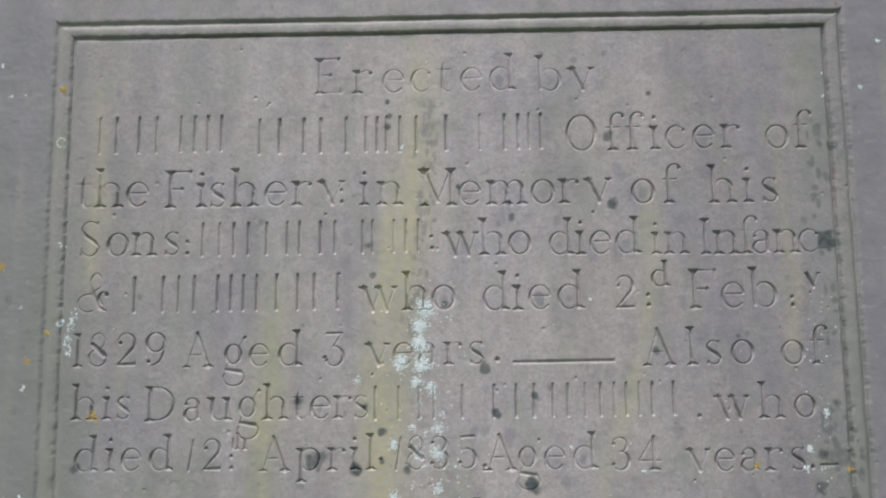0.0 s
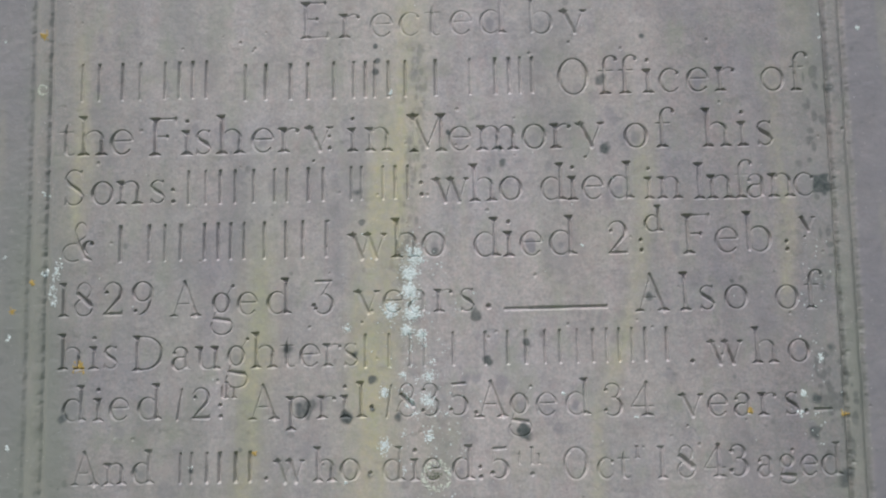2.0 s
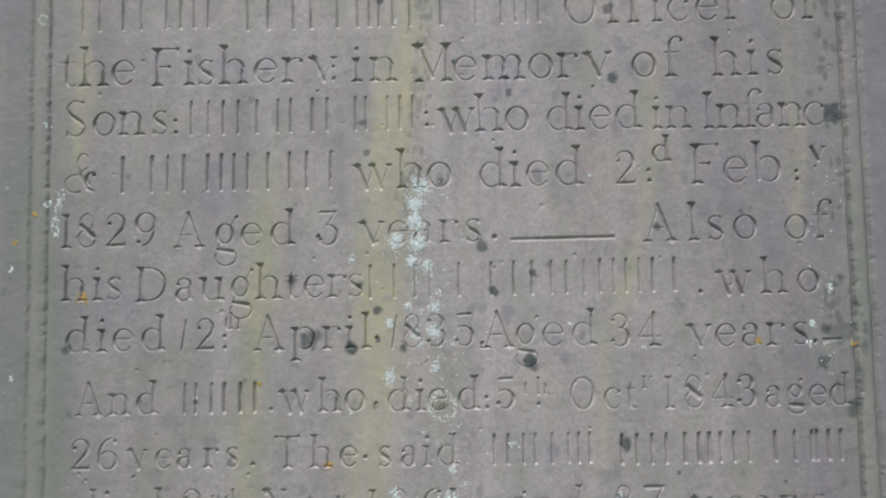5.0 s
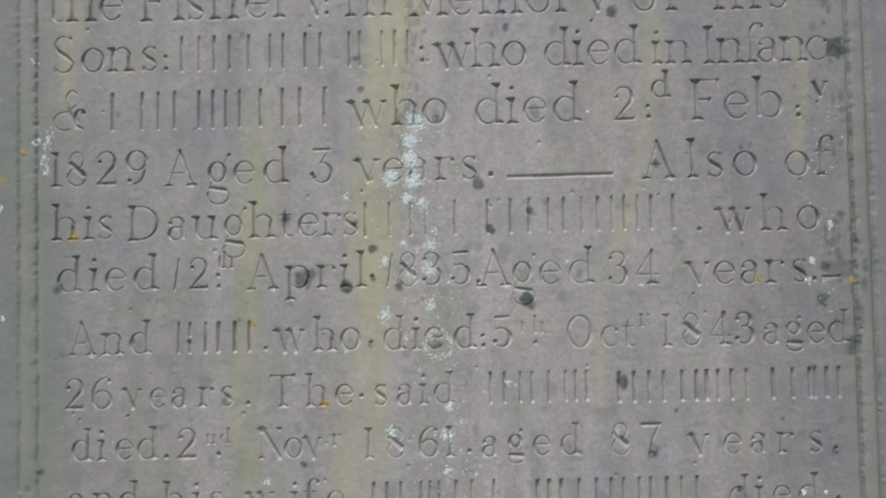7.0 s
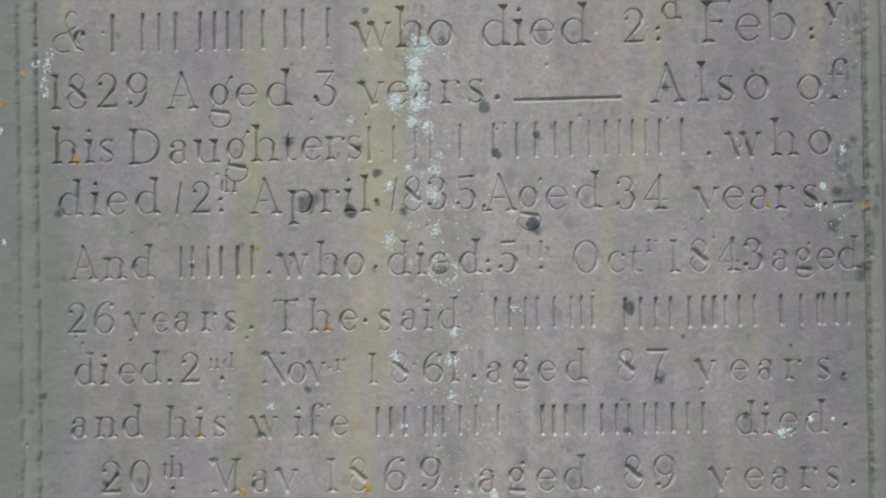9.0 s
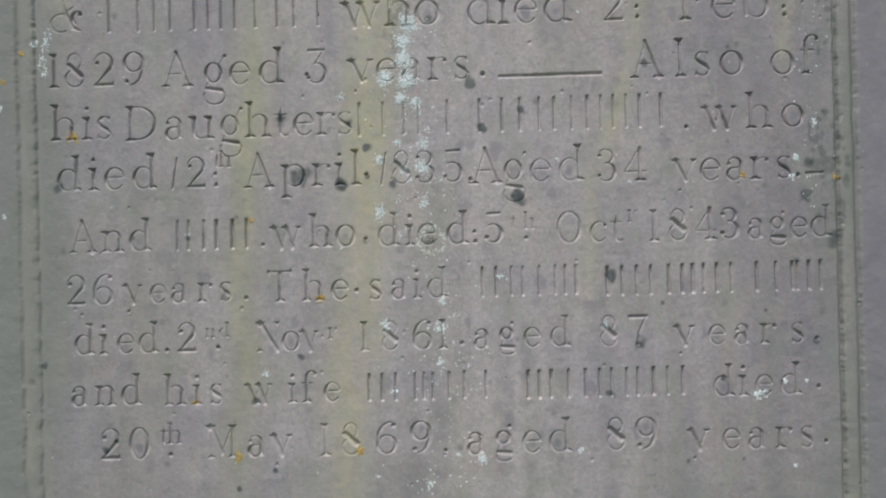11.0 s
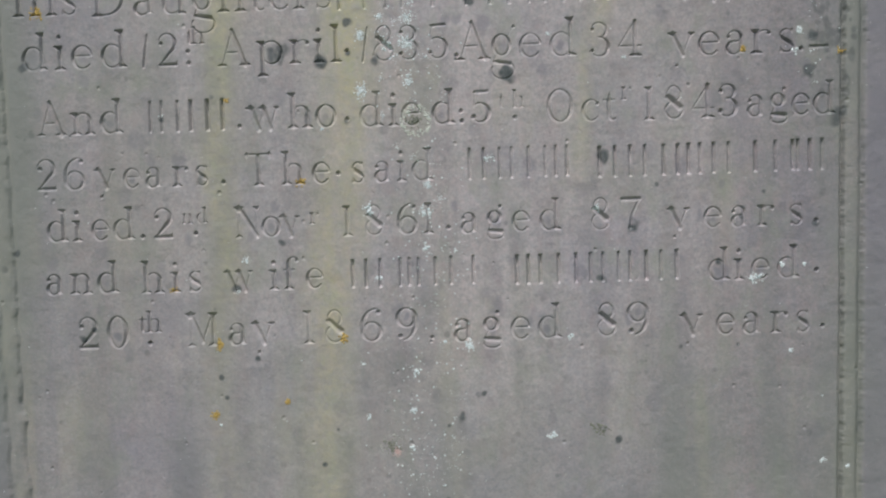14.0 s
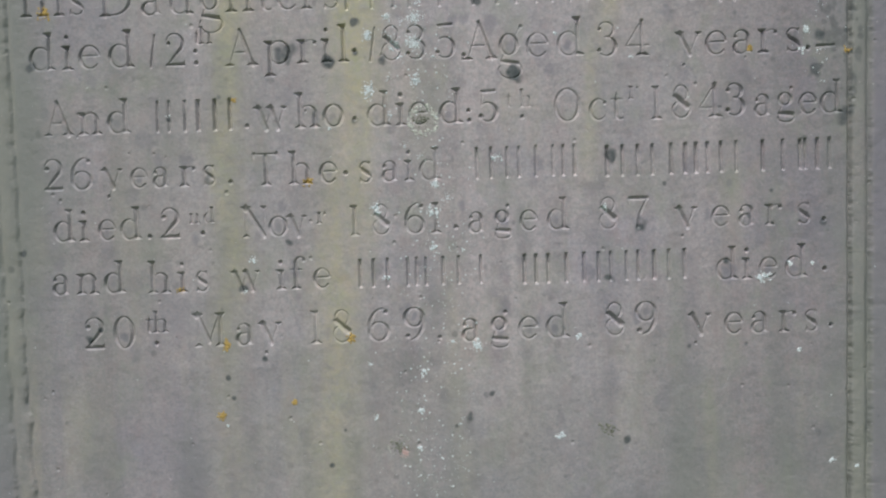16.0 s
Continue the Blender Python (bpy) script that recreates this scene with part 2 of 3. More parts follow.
LINE_13 = [("20", 791.9, 25.1, (-265.5, -241.6)), ("th", 803.7, 16.1, (-221.2, -212.3)), (".", 792.5, 9, (-215.9,)),
    ("May", 791.3, 25.9, (-173.9, -145.5, -125.1)), ("1869", 790.6, 25.4, (-88.3, -67.4, -38.2, -9.9)), (",", 789.4, 9, (10.0,)),
    ("aged", 788.2, 26.6, (35.0, 58.1, 80.8, 104.3)), ("89", 788.6, 25.6, (149.6, 174.4)),
    ("years", 786.7, 25.1, (216.8, 243.9, 264.5, 286.5, 305.3)), (".", 788.5, 9, (320.6,))]
INSCRIPTION = [LINE_1, LINE_2, LINE_3, LINE_4, LINE_5, LINE_6, LINE_7, LINE_8, LINE_9, LINE_10, LINE_11, LINE_12, LINE_13]

# ---- growths and stains on the stone: place and radius in millimetres ----
DARK_1 = [(335.6, 1197.2, 7.3), (344.2, 1280.1, 4.4), (-39.4, 1315.6, 2.4), (-41.3, 1328.6, 1.9), (-41.9, 1305.4, 2.4), (-58.3, 1200.1, 6.3), (19.2,
    1250.7, 2.4), (63.0, 1235.8, 2.9), (65.0, 1222.3, 2.9), (151.1, 1293.4, 4.4), (188.7, 1331.1, 2.4), (153.2, 1232.0, 4.4), (-55.1, 1173.1, 2.9),
    (6.5, 1147.7, 3.9), (39.4, 1093.1, 5.8), (-118.9, 1070.2, 5.3), (-62.4, 1064.2, 4.4), (-102.7, 1018.7, 7.3), (-70.0, 1013.4, 5.3), (-47.7, 1042.4,
    2.9)]
DARK_3 = [(-48.9, 1018.9, 2.9), (-27.1, 1012.4, 4.4), (74.6, 999.5, 6.6), (-304.8, 1017.7, 4.8), (330.3, 1060.4, 4.8), (316.5, 1018.4, 4.8), (337.5,
    1022.5, 3.9), (183.1, 1107.5, 3.9), (288.5, 1124.7, 2.4), (252.5, 1117.5, 2.9), (80.8, 1070.1, 4.4), (47.7, 1056.9, 3.9), (333.3, 958.3, 7.8),
    (312.4, 992.2, 5.3), (-169.1, 924.2, 4.4), (170.3, 874.0, 6.3), (146.1, 834.1, 3.9)]
DARK_2 = [(-269.1, 800.4, 3.6), (-260.6, 806.9, 2.6), (-156.8, 988.2, 3.4), (-106.5, 871.3, 3.4), (-145.5, 836.2, 3.9), (150.6, 931.0, 4.4), (-198.0, 972.3, 2.6), (-51.9,
    965.9, 3.4), (-317.9, 870.8, 4.4), (257.7, 879.8, 2.9), (191.3, 907.4, 1.9), (276.0, 898.6, 1.9), (316.1,
    872.1, 2.4), (-243.7, 973.3, 2.8), (238.9, 844.8, 3.4), (31.3, 726.3, 4.8), (21.2, 720.7, 1.8), (50.0, 745.0, 2.9), (17.9, 659.8, 3.4), (157.4, 704.2, 2.9), (-67.9, 719.7, 1.9), (-79.9, 691.4, 2.4), (-160.0, 765.1, 2.4), (-156.2, 749.0, 2.4), (-161.0, 790.3, 2.9),
    (208.2, 777.8, 2.4), (253.4, 778.2, 2.4), (-129.8, 779.3, 2.4)]
WHITE_1 = [(-10.6, 1144.3, 11.6), (-15.5, 1130.7, 10.7), (-15.8, 1115.6, 10.7), (-32.0, 1100.1, 9.7), (-13.9, 1097.4, 10.7), (-18.8, 1082.5, 6.8),
    (-6.6, 1079.0, 5.8), (-1.4, 1044.8, 5.8), (-23.1, 1046.2, 3.4), (-37.9, 1032.1, 5.8), (-1.9, 1024.4, 7.8), (-17.8, 1022.5, 5.8), (-38.8, 989.1,
    6.8), (-2.5, 995.0, 6.8), (-322.6, 1139.1, 3.4), (-68.6, 1085.1, 5.3), (109.4, 1027.6, 2.9), (59.9, 932.9, 5.3), (143.6, 889.6, 4.4), (7.8, 891.4,
    7.3), (10.5, 913.8, 4.8), (8.1, 863.7, 4.4), (-31.5, 840.8, 4.4), (266.3, 831.0, 5.8), (289.5, 840.7, 3.4), (307.1, 840.4, 2.4), (-36.2, 895.9,
    6.8), (103.7, 709.0, 4.8), (-7.0, 733.0, 4.4), (-8.9, 703.2, 3.4), (-5.2, 650.7, 4.8), (319.5, 682.8, 3.4)]
WHITE_2 = [(338.4, 677.6, 2.9), (-42.5, 729.5, 3.4), (39.9, 784.0, 6.8), (121.0, 788.3, 3.4), (295.4, 771.5, 2.4), (-3.6, 764.9, 4.4), (271.4, 830.8,
    4.8), (-143.1, 833.7, 2.9), (-161.9, 726.2, 1.5), (19.7, 787.8, 3.4), (-386.0, 1368.0, 2.9), (-376.7, 1340.4, 2.4), (-364.0, 1341.2, 1.5), (392.5,
    1373.7, 3.4), (373.3, 1332.0, 2.4), (-325.1, 1205.3, 3.9), (-324.1, 1136.9, 3.4), (-356.6, 1152.0, 2.4), (-352.6, 1082.6, 1.9), (341.6, 1325.0,
    1.9), (342.5, 1346.7, 1.9), (130.1, 1150.3, 1.9), (-28.7, 1287.2, 2.9), (301.9, 1008.2, 3.9), (304.7, 1023.8, 4.8), (321.2, 1052.6, 4.8), (-136.1,
    858.4, 4.4), (-198.0, 974.6, 2.9), (-71.0, 960.5, 2.9), (-350.7, 1085.5, 2.4), (-349.1, 993.9, 2.9), (168.4, 1008.2, 2.4)]
WHITE_3 = [(-22.6, 998.6, 3.5), (-1.8, 996.8, 4), (-38.3, 983.5, 4), (-12.3, 945.1, 3.5), (-1.2, 935.0, 3.5), (-22.3, 968.7, 4), (-4.9, 1071.9, 5),
    (-16.8, 1066.2, 4), (2.6, 1056.2, 4.5), (-21.7, 1045.3, 4), (2.3, 1044.8, 5), (-11.3, 1042.4, 3.5), (-38.3, 1033.4, 4), (-20.2, 1030.7, 4.5),
    (-5.7, 1026.8, 5), (-11.0, 1014.2, 4.5), (13.0, 1013.7, 3), (37.0, 1112.6, 2.5), (23.5, 1099.1, 3), (10.0, 913.7, 4.5), (20.1, 902.4, 4.5),
    (7.2, 863.9, 4.5), (-36.3, 894.5, 5.5), (-45.5, 772.4, 2.5), (31.4, 861.5, 2.5)]
RING = [(-329.8, 1296.8, 4.8)]
ORANGE = [(-329.7, 1345.6, 5.3), (-377.4, 1186.6, 5.3), (-349.1, 1106.2, 3.9), (-333.4, 1129.8, 2.9), (-293.2, 1059.0, 6.8), (-89.4, 919.4, 4.8),
    (-60.7, 793.7, 4.8), (-159.8, 792.7, 3.9), (337.3, 1006.4, 3.9), (262.1, 1010.4, 2.9), (-195.3, 836.2, 3.4), (-145.4, 984.7, 2.4), (-166.0, 734.6,
    4.8), (-107.8, 743.9, 3.4), (-160.2, 789.3, 3.4)]


# ---- letters: a high-contrast roman hand, cut as V grooves; the unit is the height of a capital ----
STEM, HAIR, XH, ASC = 0.115, 0.042, 0.64, 1.03


def line(x0, y0, x1, y1, w0=HAIR, w1=None):
    return [("stroke", [(x0, y0, w0), (x1, y1, w0 if w1 is None else w1)])]


def arc(cx, cy, rx, ry, a0=0, a1=360, left=STEM, right=STEM, thin=HAIR):
    """Part of an ellipse, thick where it runs upright and a hairline where it lies level."""
    n = max(6, int(abs(a1 - a0) / 15))
    out = []
    for k in range(n + 1):
        c, d = math.cos(radians(a0 + (a1 - a0) * k / n)), math.sin(radians(a0 + (a1 - a0) * k / n))
        out.append((cx + rx * c, cy + ry * d, thin + ((left if c < 0 else right) - thin) * abs(c) ** 1.6))
    return [("stroke", out)]


def wedge(x, y, way, reach_l, reach_r, w=STEM, tall=0.17):
    """A bracketed serif that spreads to a level end at y; way is 1 where it points up."""
    return [("wedge", (x, y, way, reach_l, reach_r, w, tall))]


def dot(x, y, r=0.062):
    return [("dot", (x, y, r))]


def stem(x, y0, y1, head="", foot="", w=STEM):
    out = line(x, y0 + 0.05, x, y1 - 0.05, w)
    if head:
        out += wedge(x, y1, 1, 0.10, 0.08 if head == "both" else 0.03, w, 0.12)
    if foot:
        out += wedge(x, y0, -1, 0.1 if foot == "both" else 0.02, 0.1, w, 0.09)
    return out


def ess(w, h):
    """The letter S of that width and height."""
    return (arc(w / 2, 0.75 * h, 0.43 * w, 0.25 * h, 35, 185, 0.075, HAIR)
            + [("stroke", [(0.07 * w, 0.74 * h, 0.075), (0.25 * w, 0.60 * h, 0.12), (0.72 * w, 0.42 * h, 0.125), (0.93 * w, 0.27 * h, 0.075)])]
            + arc(w / 2, 0.25 * h, 0.44 * w, 0.25 * h, -150, 5, HAIR, 0.075)
            + line(0.86 * w, 0.97 * h, 0.88 * w, 0.76 * h, 0.07, 0.02) + line(0.08 * w, 0.03 * h, 0.06 * w, 0.24 * h, 0.07, 0.02))


def arm(x0, x1, y, way, drop=0.17):
    """A level hairline with a wedge hanging from (way -1) or standing on (way 1) its end."""
    return line(x0, y, x1, y, 0.05) + line(x1 - 0.015, y, x1 - 0.005, y + way * drop, 0.11, 0.02)


def arch(x, y, w):
    """The shoulder from a stem at x to one at x + w."""
    return arc(x + 0.54 * w, y - 0.22, 0.46 * w, 0.22, 0, 150, HAIR, STEM)


TAIL = line(0.36, 0.02, 0.24, -0.24, 0.024) + dot(0.18, -0.27, 0.045)
FLAG = wedge(0.08, XH, 1, 0.09, 0.06, STEM, 0.08)
LETTERS = {
    "o": arc(0.30, 0.32, 0.28, 0.32),
    "e": arc(0.29, 0.32, 0.27, 0.32, 10, 318, STEM, 0.07) + line(0.05, 0.355, 0.55, 0.355),
    "c": arc(0.29, 0.32, 0.27, 0.32, 38, 318, STEM, HAIR) + dot(0.49, 0.52, 0.05),
    "d": arc(0.29, 0.32, 0.27, 0.32, 35, 325, STEM, HAIR) + stem(0.55, 0.02, ASC, "left", "right"),
    "b": stem(0.12, 0.02, ASC, "left") + arc(0.38, 0.32, 0.28, 0.32, -145, 145, HAIR, STEM),
    "p": stem(0.12, -0.33, XH, "left", "both") + arc(0.38, 0.32, 0.28, 0.32, -145, 145, HAIR, STEM),
    "g": (arc(0.25, 0.48, 0.19, 0.19) + line(0.38, 0.60, 0.44, 0.78, 0.03) + dot(0.46, 0.82, 0.05) + line(0.14, 0.30, 0.08, 0.10, 0.05)
          + line(0.06, 0.04, 0.50, 0.0, 0.11, 0.12) + arc(0.27, -0.12, 0.27, 0.12, -200, 40, 0.06, 0.06)),
    "deep g": (arc(0.27, 0.36, 0.22, 0.28) + line(0.42, 0.56, 0.58, 0.80, 0.03) + dot(0.61, 0.84, 0.055) + line(0.13, 0.12, 0.07, -0.06, 0.05)
               + line(0.07, -0.09, 0.50, -0.16, 0.11, 0.13) + arc(0.29, -0.33, 0.31, 0.24, -205, 45, 0.06, 0.07)),
    "a": (arc(0.25, 0.46, 0.19, 0.18, 0, 165, HAIR, STEM) + dot(0.08, 0.48, 0.052) + line(0.44, 0.08, 0.44, 0.47, STEM)
          + line(0.44, 0.08, 0.56, 0.02, 0.07, 0.02) + arc(0.23, 0.17, 0.19, 0.18, 65, 320, STEM, HAIR) + line(0.44, 0.38, 0.28, 0.345)),
    "h": stem(0.12, 0, ASC, "left", "both") + arch(0.12, XH, 0.48) + stem(0.59, 0, 0.42, "", "both"),
    "n": stem(0.12, 0, XH, "left", "both") + arch(0.12, XH, 0.46) + stem(0.57, 0, 0.42, "", "both"),
    "m": (stem(0.12, 0, XH, "left", "both") + arch(0.12, XH, 0.42) + stem(0.53, 0, 0.42, "", "both")
          + arch(0.53, XH, 0.42) + stem(0.94, 0, 0.42, "", "both")),
    "i": stem(0.12, 0, XH, "left", "both") + dot(0.12, 0.90),
    "l": stem(0.12, 0, ASC, "left", "both"),
    "t": line(0.17, 0.12, 0.17, 0.62, STEM) + line(0.17, 0.62, 0.20, 0.86, 0.10, 0.02) + line(0.0, 0.62, 0.36, 0.62) + arc(0.30, 0.13, 0.13, 0.13, 180, 310, STEM, HAIR),
    "f": stem(0.17, 0, 0.84, "", "both") + arc(0.35, 0.84, 0.18, 0.21, 45, 180) + dot(0.48, 0.95, 0.055) + line(0.02, XH, 0.38, XH),
    "r": stem(0.12, 0, XH, "left", "both") + arc(0.36, 0.40, 0.22, 0.23, 65, 155, HAIR, HAIR) + dot(0.48, 0.56, 0.06),
    "s": ess(0.40, XH),
    "S": ess(0.56, 1.0),
    "u": stem(0.12, 0.2, XH, "left") + arc(0.35, 0.21, 0.23, 0.21, 180, 320, STEM, HAIR) + stem(0.58, 0, XH, "left", "right"),
    "v": FLAG + line(0.08, XH, 0.34, 0, 0.145) + line(0.34, 0, 0.58, XH) + wedge(0.58, XH, 1, 0.08, 0.08, HAIR, 0.07),
    "y": FLAG + line(0.08, XH, 0.36, 0.02, 0.145) + line(0.36, 0.02, 0.62, XH) + wedge(0.62, XH, 1, 0.08, 0.08, HAIR, 0.07) + TAIL,
    "w": (FLAG + line(0.08, XH, 0.32, 0, 0.14) + line(0.32, 0, 0.52, XH) + wedge(0.48, XH, 1, 0.07, 0.05, STEM, 0.08) + line(0.48, XH, 0.70, 0, 0.14)
          + line(0.70, 0, 0.92, XH) + wedge(0.92, XH, 1, 0.08, 0.06, HAIR, 0.07)),
    "E": stem(0.15, 0, 1, "both", "both") + arm(0.15, 0.68, 0.98, -1) + arm(0.15, 0.46, 0.52, -1, 0.08) + arm(0.15, 0.74, 0.02, 1),
    "F": stem(0.15, 0, 1, "both", "both") + arm(0.15, 0.70, 0.98, -1) + arm(0.15, 0.48, 0.50, -1, 0.09),
    "T": stem(0.40, 0, 0.98, "", "both") + arm(0.40, 0.80, 0.98, -1) + arm(0.40, 0.02, 0.98, -1),
    "D": (stem(0.15, 0, 1, "left", "both") + line(0.15, 0.98, 0.36, 0.98, 0.05) + line(0.15, 0.02, 0.36, 0.02, 0.05)
          + arc(0.36, 0.5, 0.50, 0.48, -90, 90, HAIR, STEM)),
    "O": arc(0.40, 0.5, 0.38, 0.5),
    "M": (stem(0.14, 0, 1, "left", "both", HAIR) + line(0.12, 1, 0.50, 0.12, STEM) + wedge(0.13, 1, 1, 0.12, 0.10, STEM) + line(0.50, 0.12, 0.86, 1)
          + stem(0.87, 0, 1, "both", "both")),
    "N": stem(0.12, 0, 1, "", "both", HAIR) + wedge(0.14, 1, 1, 0.12, 0.10, STEM) + line(0.14, 1, 0.76, 0.02, 0.135) + stem(0.77, 0.02, 1, "both", "", HAIR),
    "A": (line(0.10, 0, 0.43, 1) + line(0.41, 1, 0.76, 0, 0.11, 0.135) + line(0.20, 0.36, 0.62, 0.36) + wedge(0.10, 0, -1, 0.1, 0.1, HAIR, 0.07)
          + wedge(0.76, 0, -1, 0.12, 0.1, STEM, 0.09)),
    "I": stem(0.15, 0, 1, "both", "both"),
    "&": (arc(0.52, 0.78, 0.14, 0.21, 40, 200, 0.06, HAIR) + [("stroke", [(0.38, 0.70, 0.06), (0.46, 0.42, STEM), (0.62, 0.10, STEM), (0.80, 0.02, HAIR)])]
          + arc(0.32, 0.22, 0.26, 0.23, 75, 300, 0.06, HAIR) + line(0.38, 0.45, 0.62, 0.62) + arc(0.74, 0.34, 0.14, 0.16, 60, 250) + dot(0.80, 0.44)),
    "0": arc(0.27, 0.5, 0.25, 0.5),
    "slant 1": line(0.05, 0, 0.20, 0.97, 0.085, 0.06),
    "1": stem(0.15, 0, 1, "left", "both"),
    "2": (arc(0.28, 0.71, 0.23, 0.28, -35, 165, HAIR, STEM) + dot(0.11, 0.70, 0.06) + line(0.47, 0.55, 0.05, 0.03, STEM, HAIR)
          + line(0.06, 0.045, 0.52, 0.045, 0.09, 0.10) + line(0.52, 0.04, 0.56, 0.17, 0.07, 0.02)),
    "3": (arc(0.25, 0.77, 0.20, 0.22, -85, 150, HAIR, 0.09) + dot(0.08, 0.80, 0.055) + arc(0.25, 0.29, 0.25, 0.28, -150, 95, HAIR, STEM) + dot(0.06, 0.18, 0.06)),
    "flat 3": (line(0.05, 0.96, 0.46, 0.96, 0.07) + line(0.46, 0.96, 0.22, 0.56) + arc(0.24, 0.29, 0.25, 0.29, -150, 95, HAIR, STEM) + dot(0.04, 0.16, 0.06)),
    "4": line(0.44, 0.03, 0.44, 1, STEM) + line(0.44, 1, 0.02, 0.30) + line(0.02, 0.28, 0.60, 0.28, 0.05) + wedge(0.44, 0, -1, 0.12, 0.12, STEM, 0.09),
    "5": line(0.10, 0.96, 0.46, 0.98, 0.08) + line(0.11, 0.96, 0.09, 0.54) + arc(0.25, 0.31, 0.25, 0.30, -150, 130, HAIR, STEM) + dot(0.06, 0.18, 0.06),
    "6": arc(0.29, 0.29, 0.25, 0.29) + arc(0.42, 0.45, 0.38, 0.55, 85, 195, STEM, HAIR) + dot(0.50, 0.90, 0.058),
    "7": line(0.03, 0.95, 0.54, 0.95, 0.10) + [("stroke", [(0.53, 0.93, 0.05), (0.32, 0.45, 0.07), (0.27, 0.02, STEM)])] + line(0.04, 0.95, 0.03, 0.80, 0.06, 0.02),
    "8": arc(0.27, 0.76, 0.18, 0.24, 0, 360, 0.055, 0.055) + arc(0.27, 0.26, 0.24, 0.26, 0, 360, 0.05, 0.06) + line(0.11, 0.68, 0.44, 0.34, 0.14, 0.17),
    "9": arc(0.27, 0.70, 0.25, 0.29) + arc(0.15, 0.55, 0.37, 0.55, -85, 15, HAIR, STEM) + dot(0.08, 0.12, 0.058),
}


def extent(strokes):
    lo, hi = [], []
    for kind, data in strokes:
        if kind == "stroke":
            lo += [p[0] - p[2] / 2 for p in data]
            hi += [p[0] + p[2] / 2 for p in data]
        elif kind == "wedge":
            lo.append(data[0] - data[3] - data[5] / 2)
            hi.append(data[0] + data[4] + data[5] / 2)
        else:
            lo.append(data[0] - data[2])
            hi.append(data[0] + data[2])
    return min(lo), max(hi)


def groove(strokes, u, v, bold):
    """Depth of the V groove at the places u, v; half a stroke's width deep along its middle."""
    deep = np.zeros(np.broadcast(u, v).shape)
    for kind, data in strokes:
        if kind == "stroke":
            for (x0, y0, w0), (x1, y1, w1) in zip(data, data[1:]):
                dx, dy = x1 - x0, y1 - y0
                t = np.clip(((u - x0) * dx + (v - y0) * dy) / (dx * dx + dy * dy + 1e-9), 0, 1)
                np.maximum(deep, bold * (w0 + (w1 - w0) * t) / 2 - np.hypot(u - x0 - t * dx, v - y0 - t * dy), out=deep)
        elif kind == "wedge":
            x, y, way, reach_l, reach_r, w, tall = data
            down = way * (y - v) + 0.02
            t = np.clip(1 - (down - 0.03) / tall, 0, 1) ** 1.8
            side = bold * w / 2 + np.where(u < x, reach_l, reach_r) * t - np.abs(u - x)
            np.maximum(deep, np.where(down < tall, np.minimum(np.minimum(1.9 * side, 1.6 * down), 0.066), 0), out=deep)
        else:
            x, y, r = data
            np.maximum(deep, 1.2 * (bold * r - np.hypot(u - x, v - y)), out=deep)
    return deep


# ---- the carved front: one relief of the recessed panel, its moulding and the margin ----
def axis(*stretches):
    out = [stretches[0][0]]
    for a, b, step in stretches:
        n = max(1, int(round((b - a) / step)))
        out += list(a + (b - a) * np.arange(1, n + 1) / n)
    return np.array(out)


FINE = 0.00067
XS = axis((-0.47, -0.462, 0.001), (-0.462, -0.41, 0.004), (-0.41, -0.346, 0.0014), (-0.346, 0.369, FINE), (0.369, 0.41, 0.0014), (0.41, 0.462, 0.004), (0.462, 0.47, 0.001))
ZS = axis((0.0, 0.42, 0.006), (0.42, 0.45, 0.0015), (0.45, 0.62, 0.004), (0.62, 1.414, FINE), (1.414, 1.612, 0.004), (1.612, 1.62, 0.001))
NX, NZ = len(XS), len(ZS)
GX, GZ = np.meshgrid(XS, ZS)


def grain_field(size, seed, stretch=1.0):
    """Smooth random field over the front, about -1 to 1, with features of that size in metres."""
    rng = np.random.default_rng(seed)
    u, v = (XS + 1) / size, (ZS + 1) / (size * stretch)
    g = rng.uniform(-1, 1, (int(v.max()) + 3, int(u.max()) + 3))
    ui, vi = u.astype(int), v.astype(int)
    uf, vf = u - ui, v - vi
    uf, vf = uf * uf * (3 - 2 * uf), (vf * vf * (3 - 2 * vf))[:, None]
    a = g[np.ix_(vi, ui)] * (1 - uf) + g[np.ix_(vi, ui + 1)] * uf
    b = g[np.ix_(vi + 1, ui)] * (1 - uf) + g[np.ix_(vi + 1, ui + 1)] * uf
    return a * (1 - vf) + b * vf


def smooth(a, lo, hi):
    t = np.clip((a - lo) / (hi - lo), 0, 1)
    return t * t * (3 - 2 * t)


N_BROAD, N_MID, N_SMALL, N_TINY = grain_field(0.035, 1), grain_field(0.011, 2), grain_field(0.0042, 3), grain_field(0.0018, 4)
LEFT = -0.3195 - 0.0035 * (ZS[:, None] - 0.66) / 0.73
RIGHT = 0.3325 + 0.0135 * (ZS[:, None] - 0.66) / 0.73
TOP, BOTTOM = 1.3915 - 0.0055 * XS, 0.44
side_l, side_r, side_t, side_b = LEFT - GX, GX - RIGHT, GZ - TOP, BOTTOM - GZ
OUT = np.maximum(np.maximum(side_l, side_r), np.maximum(side_t, side_b))
OUT = np.where(side_t > np.maximum(side_l, side_r), OUT * np.where(OUT > 0, 1.2, 1.0), OUT * 1.05)
OUT = OUT + 0.0017 * smooth(-GX, 0.25, 0.3) * smooth(-GZ, -1.0, -0.75) * (grain_field(0.017, 61) + 0.5 * N_MID)
OUT = OUT + 0.0004 * N_MID + 0.0003 * N_SMALL + 0.0002 * N_TINY
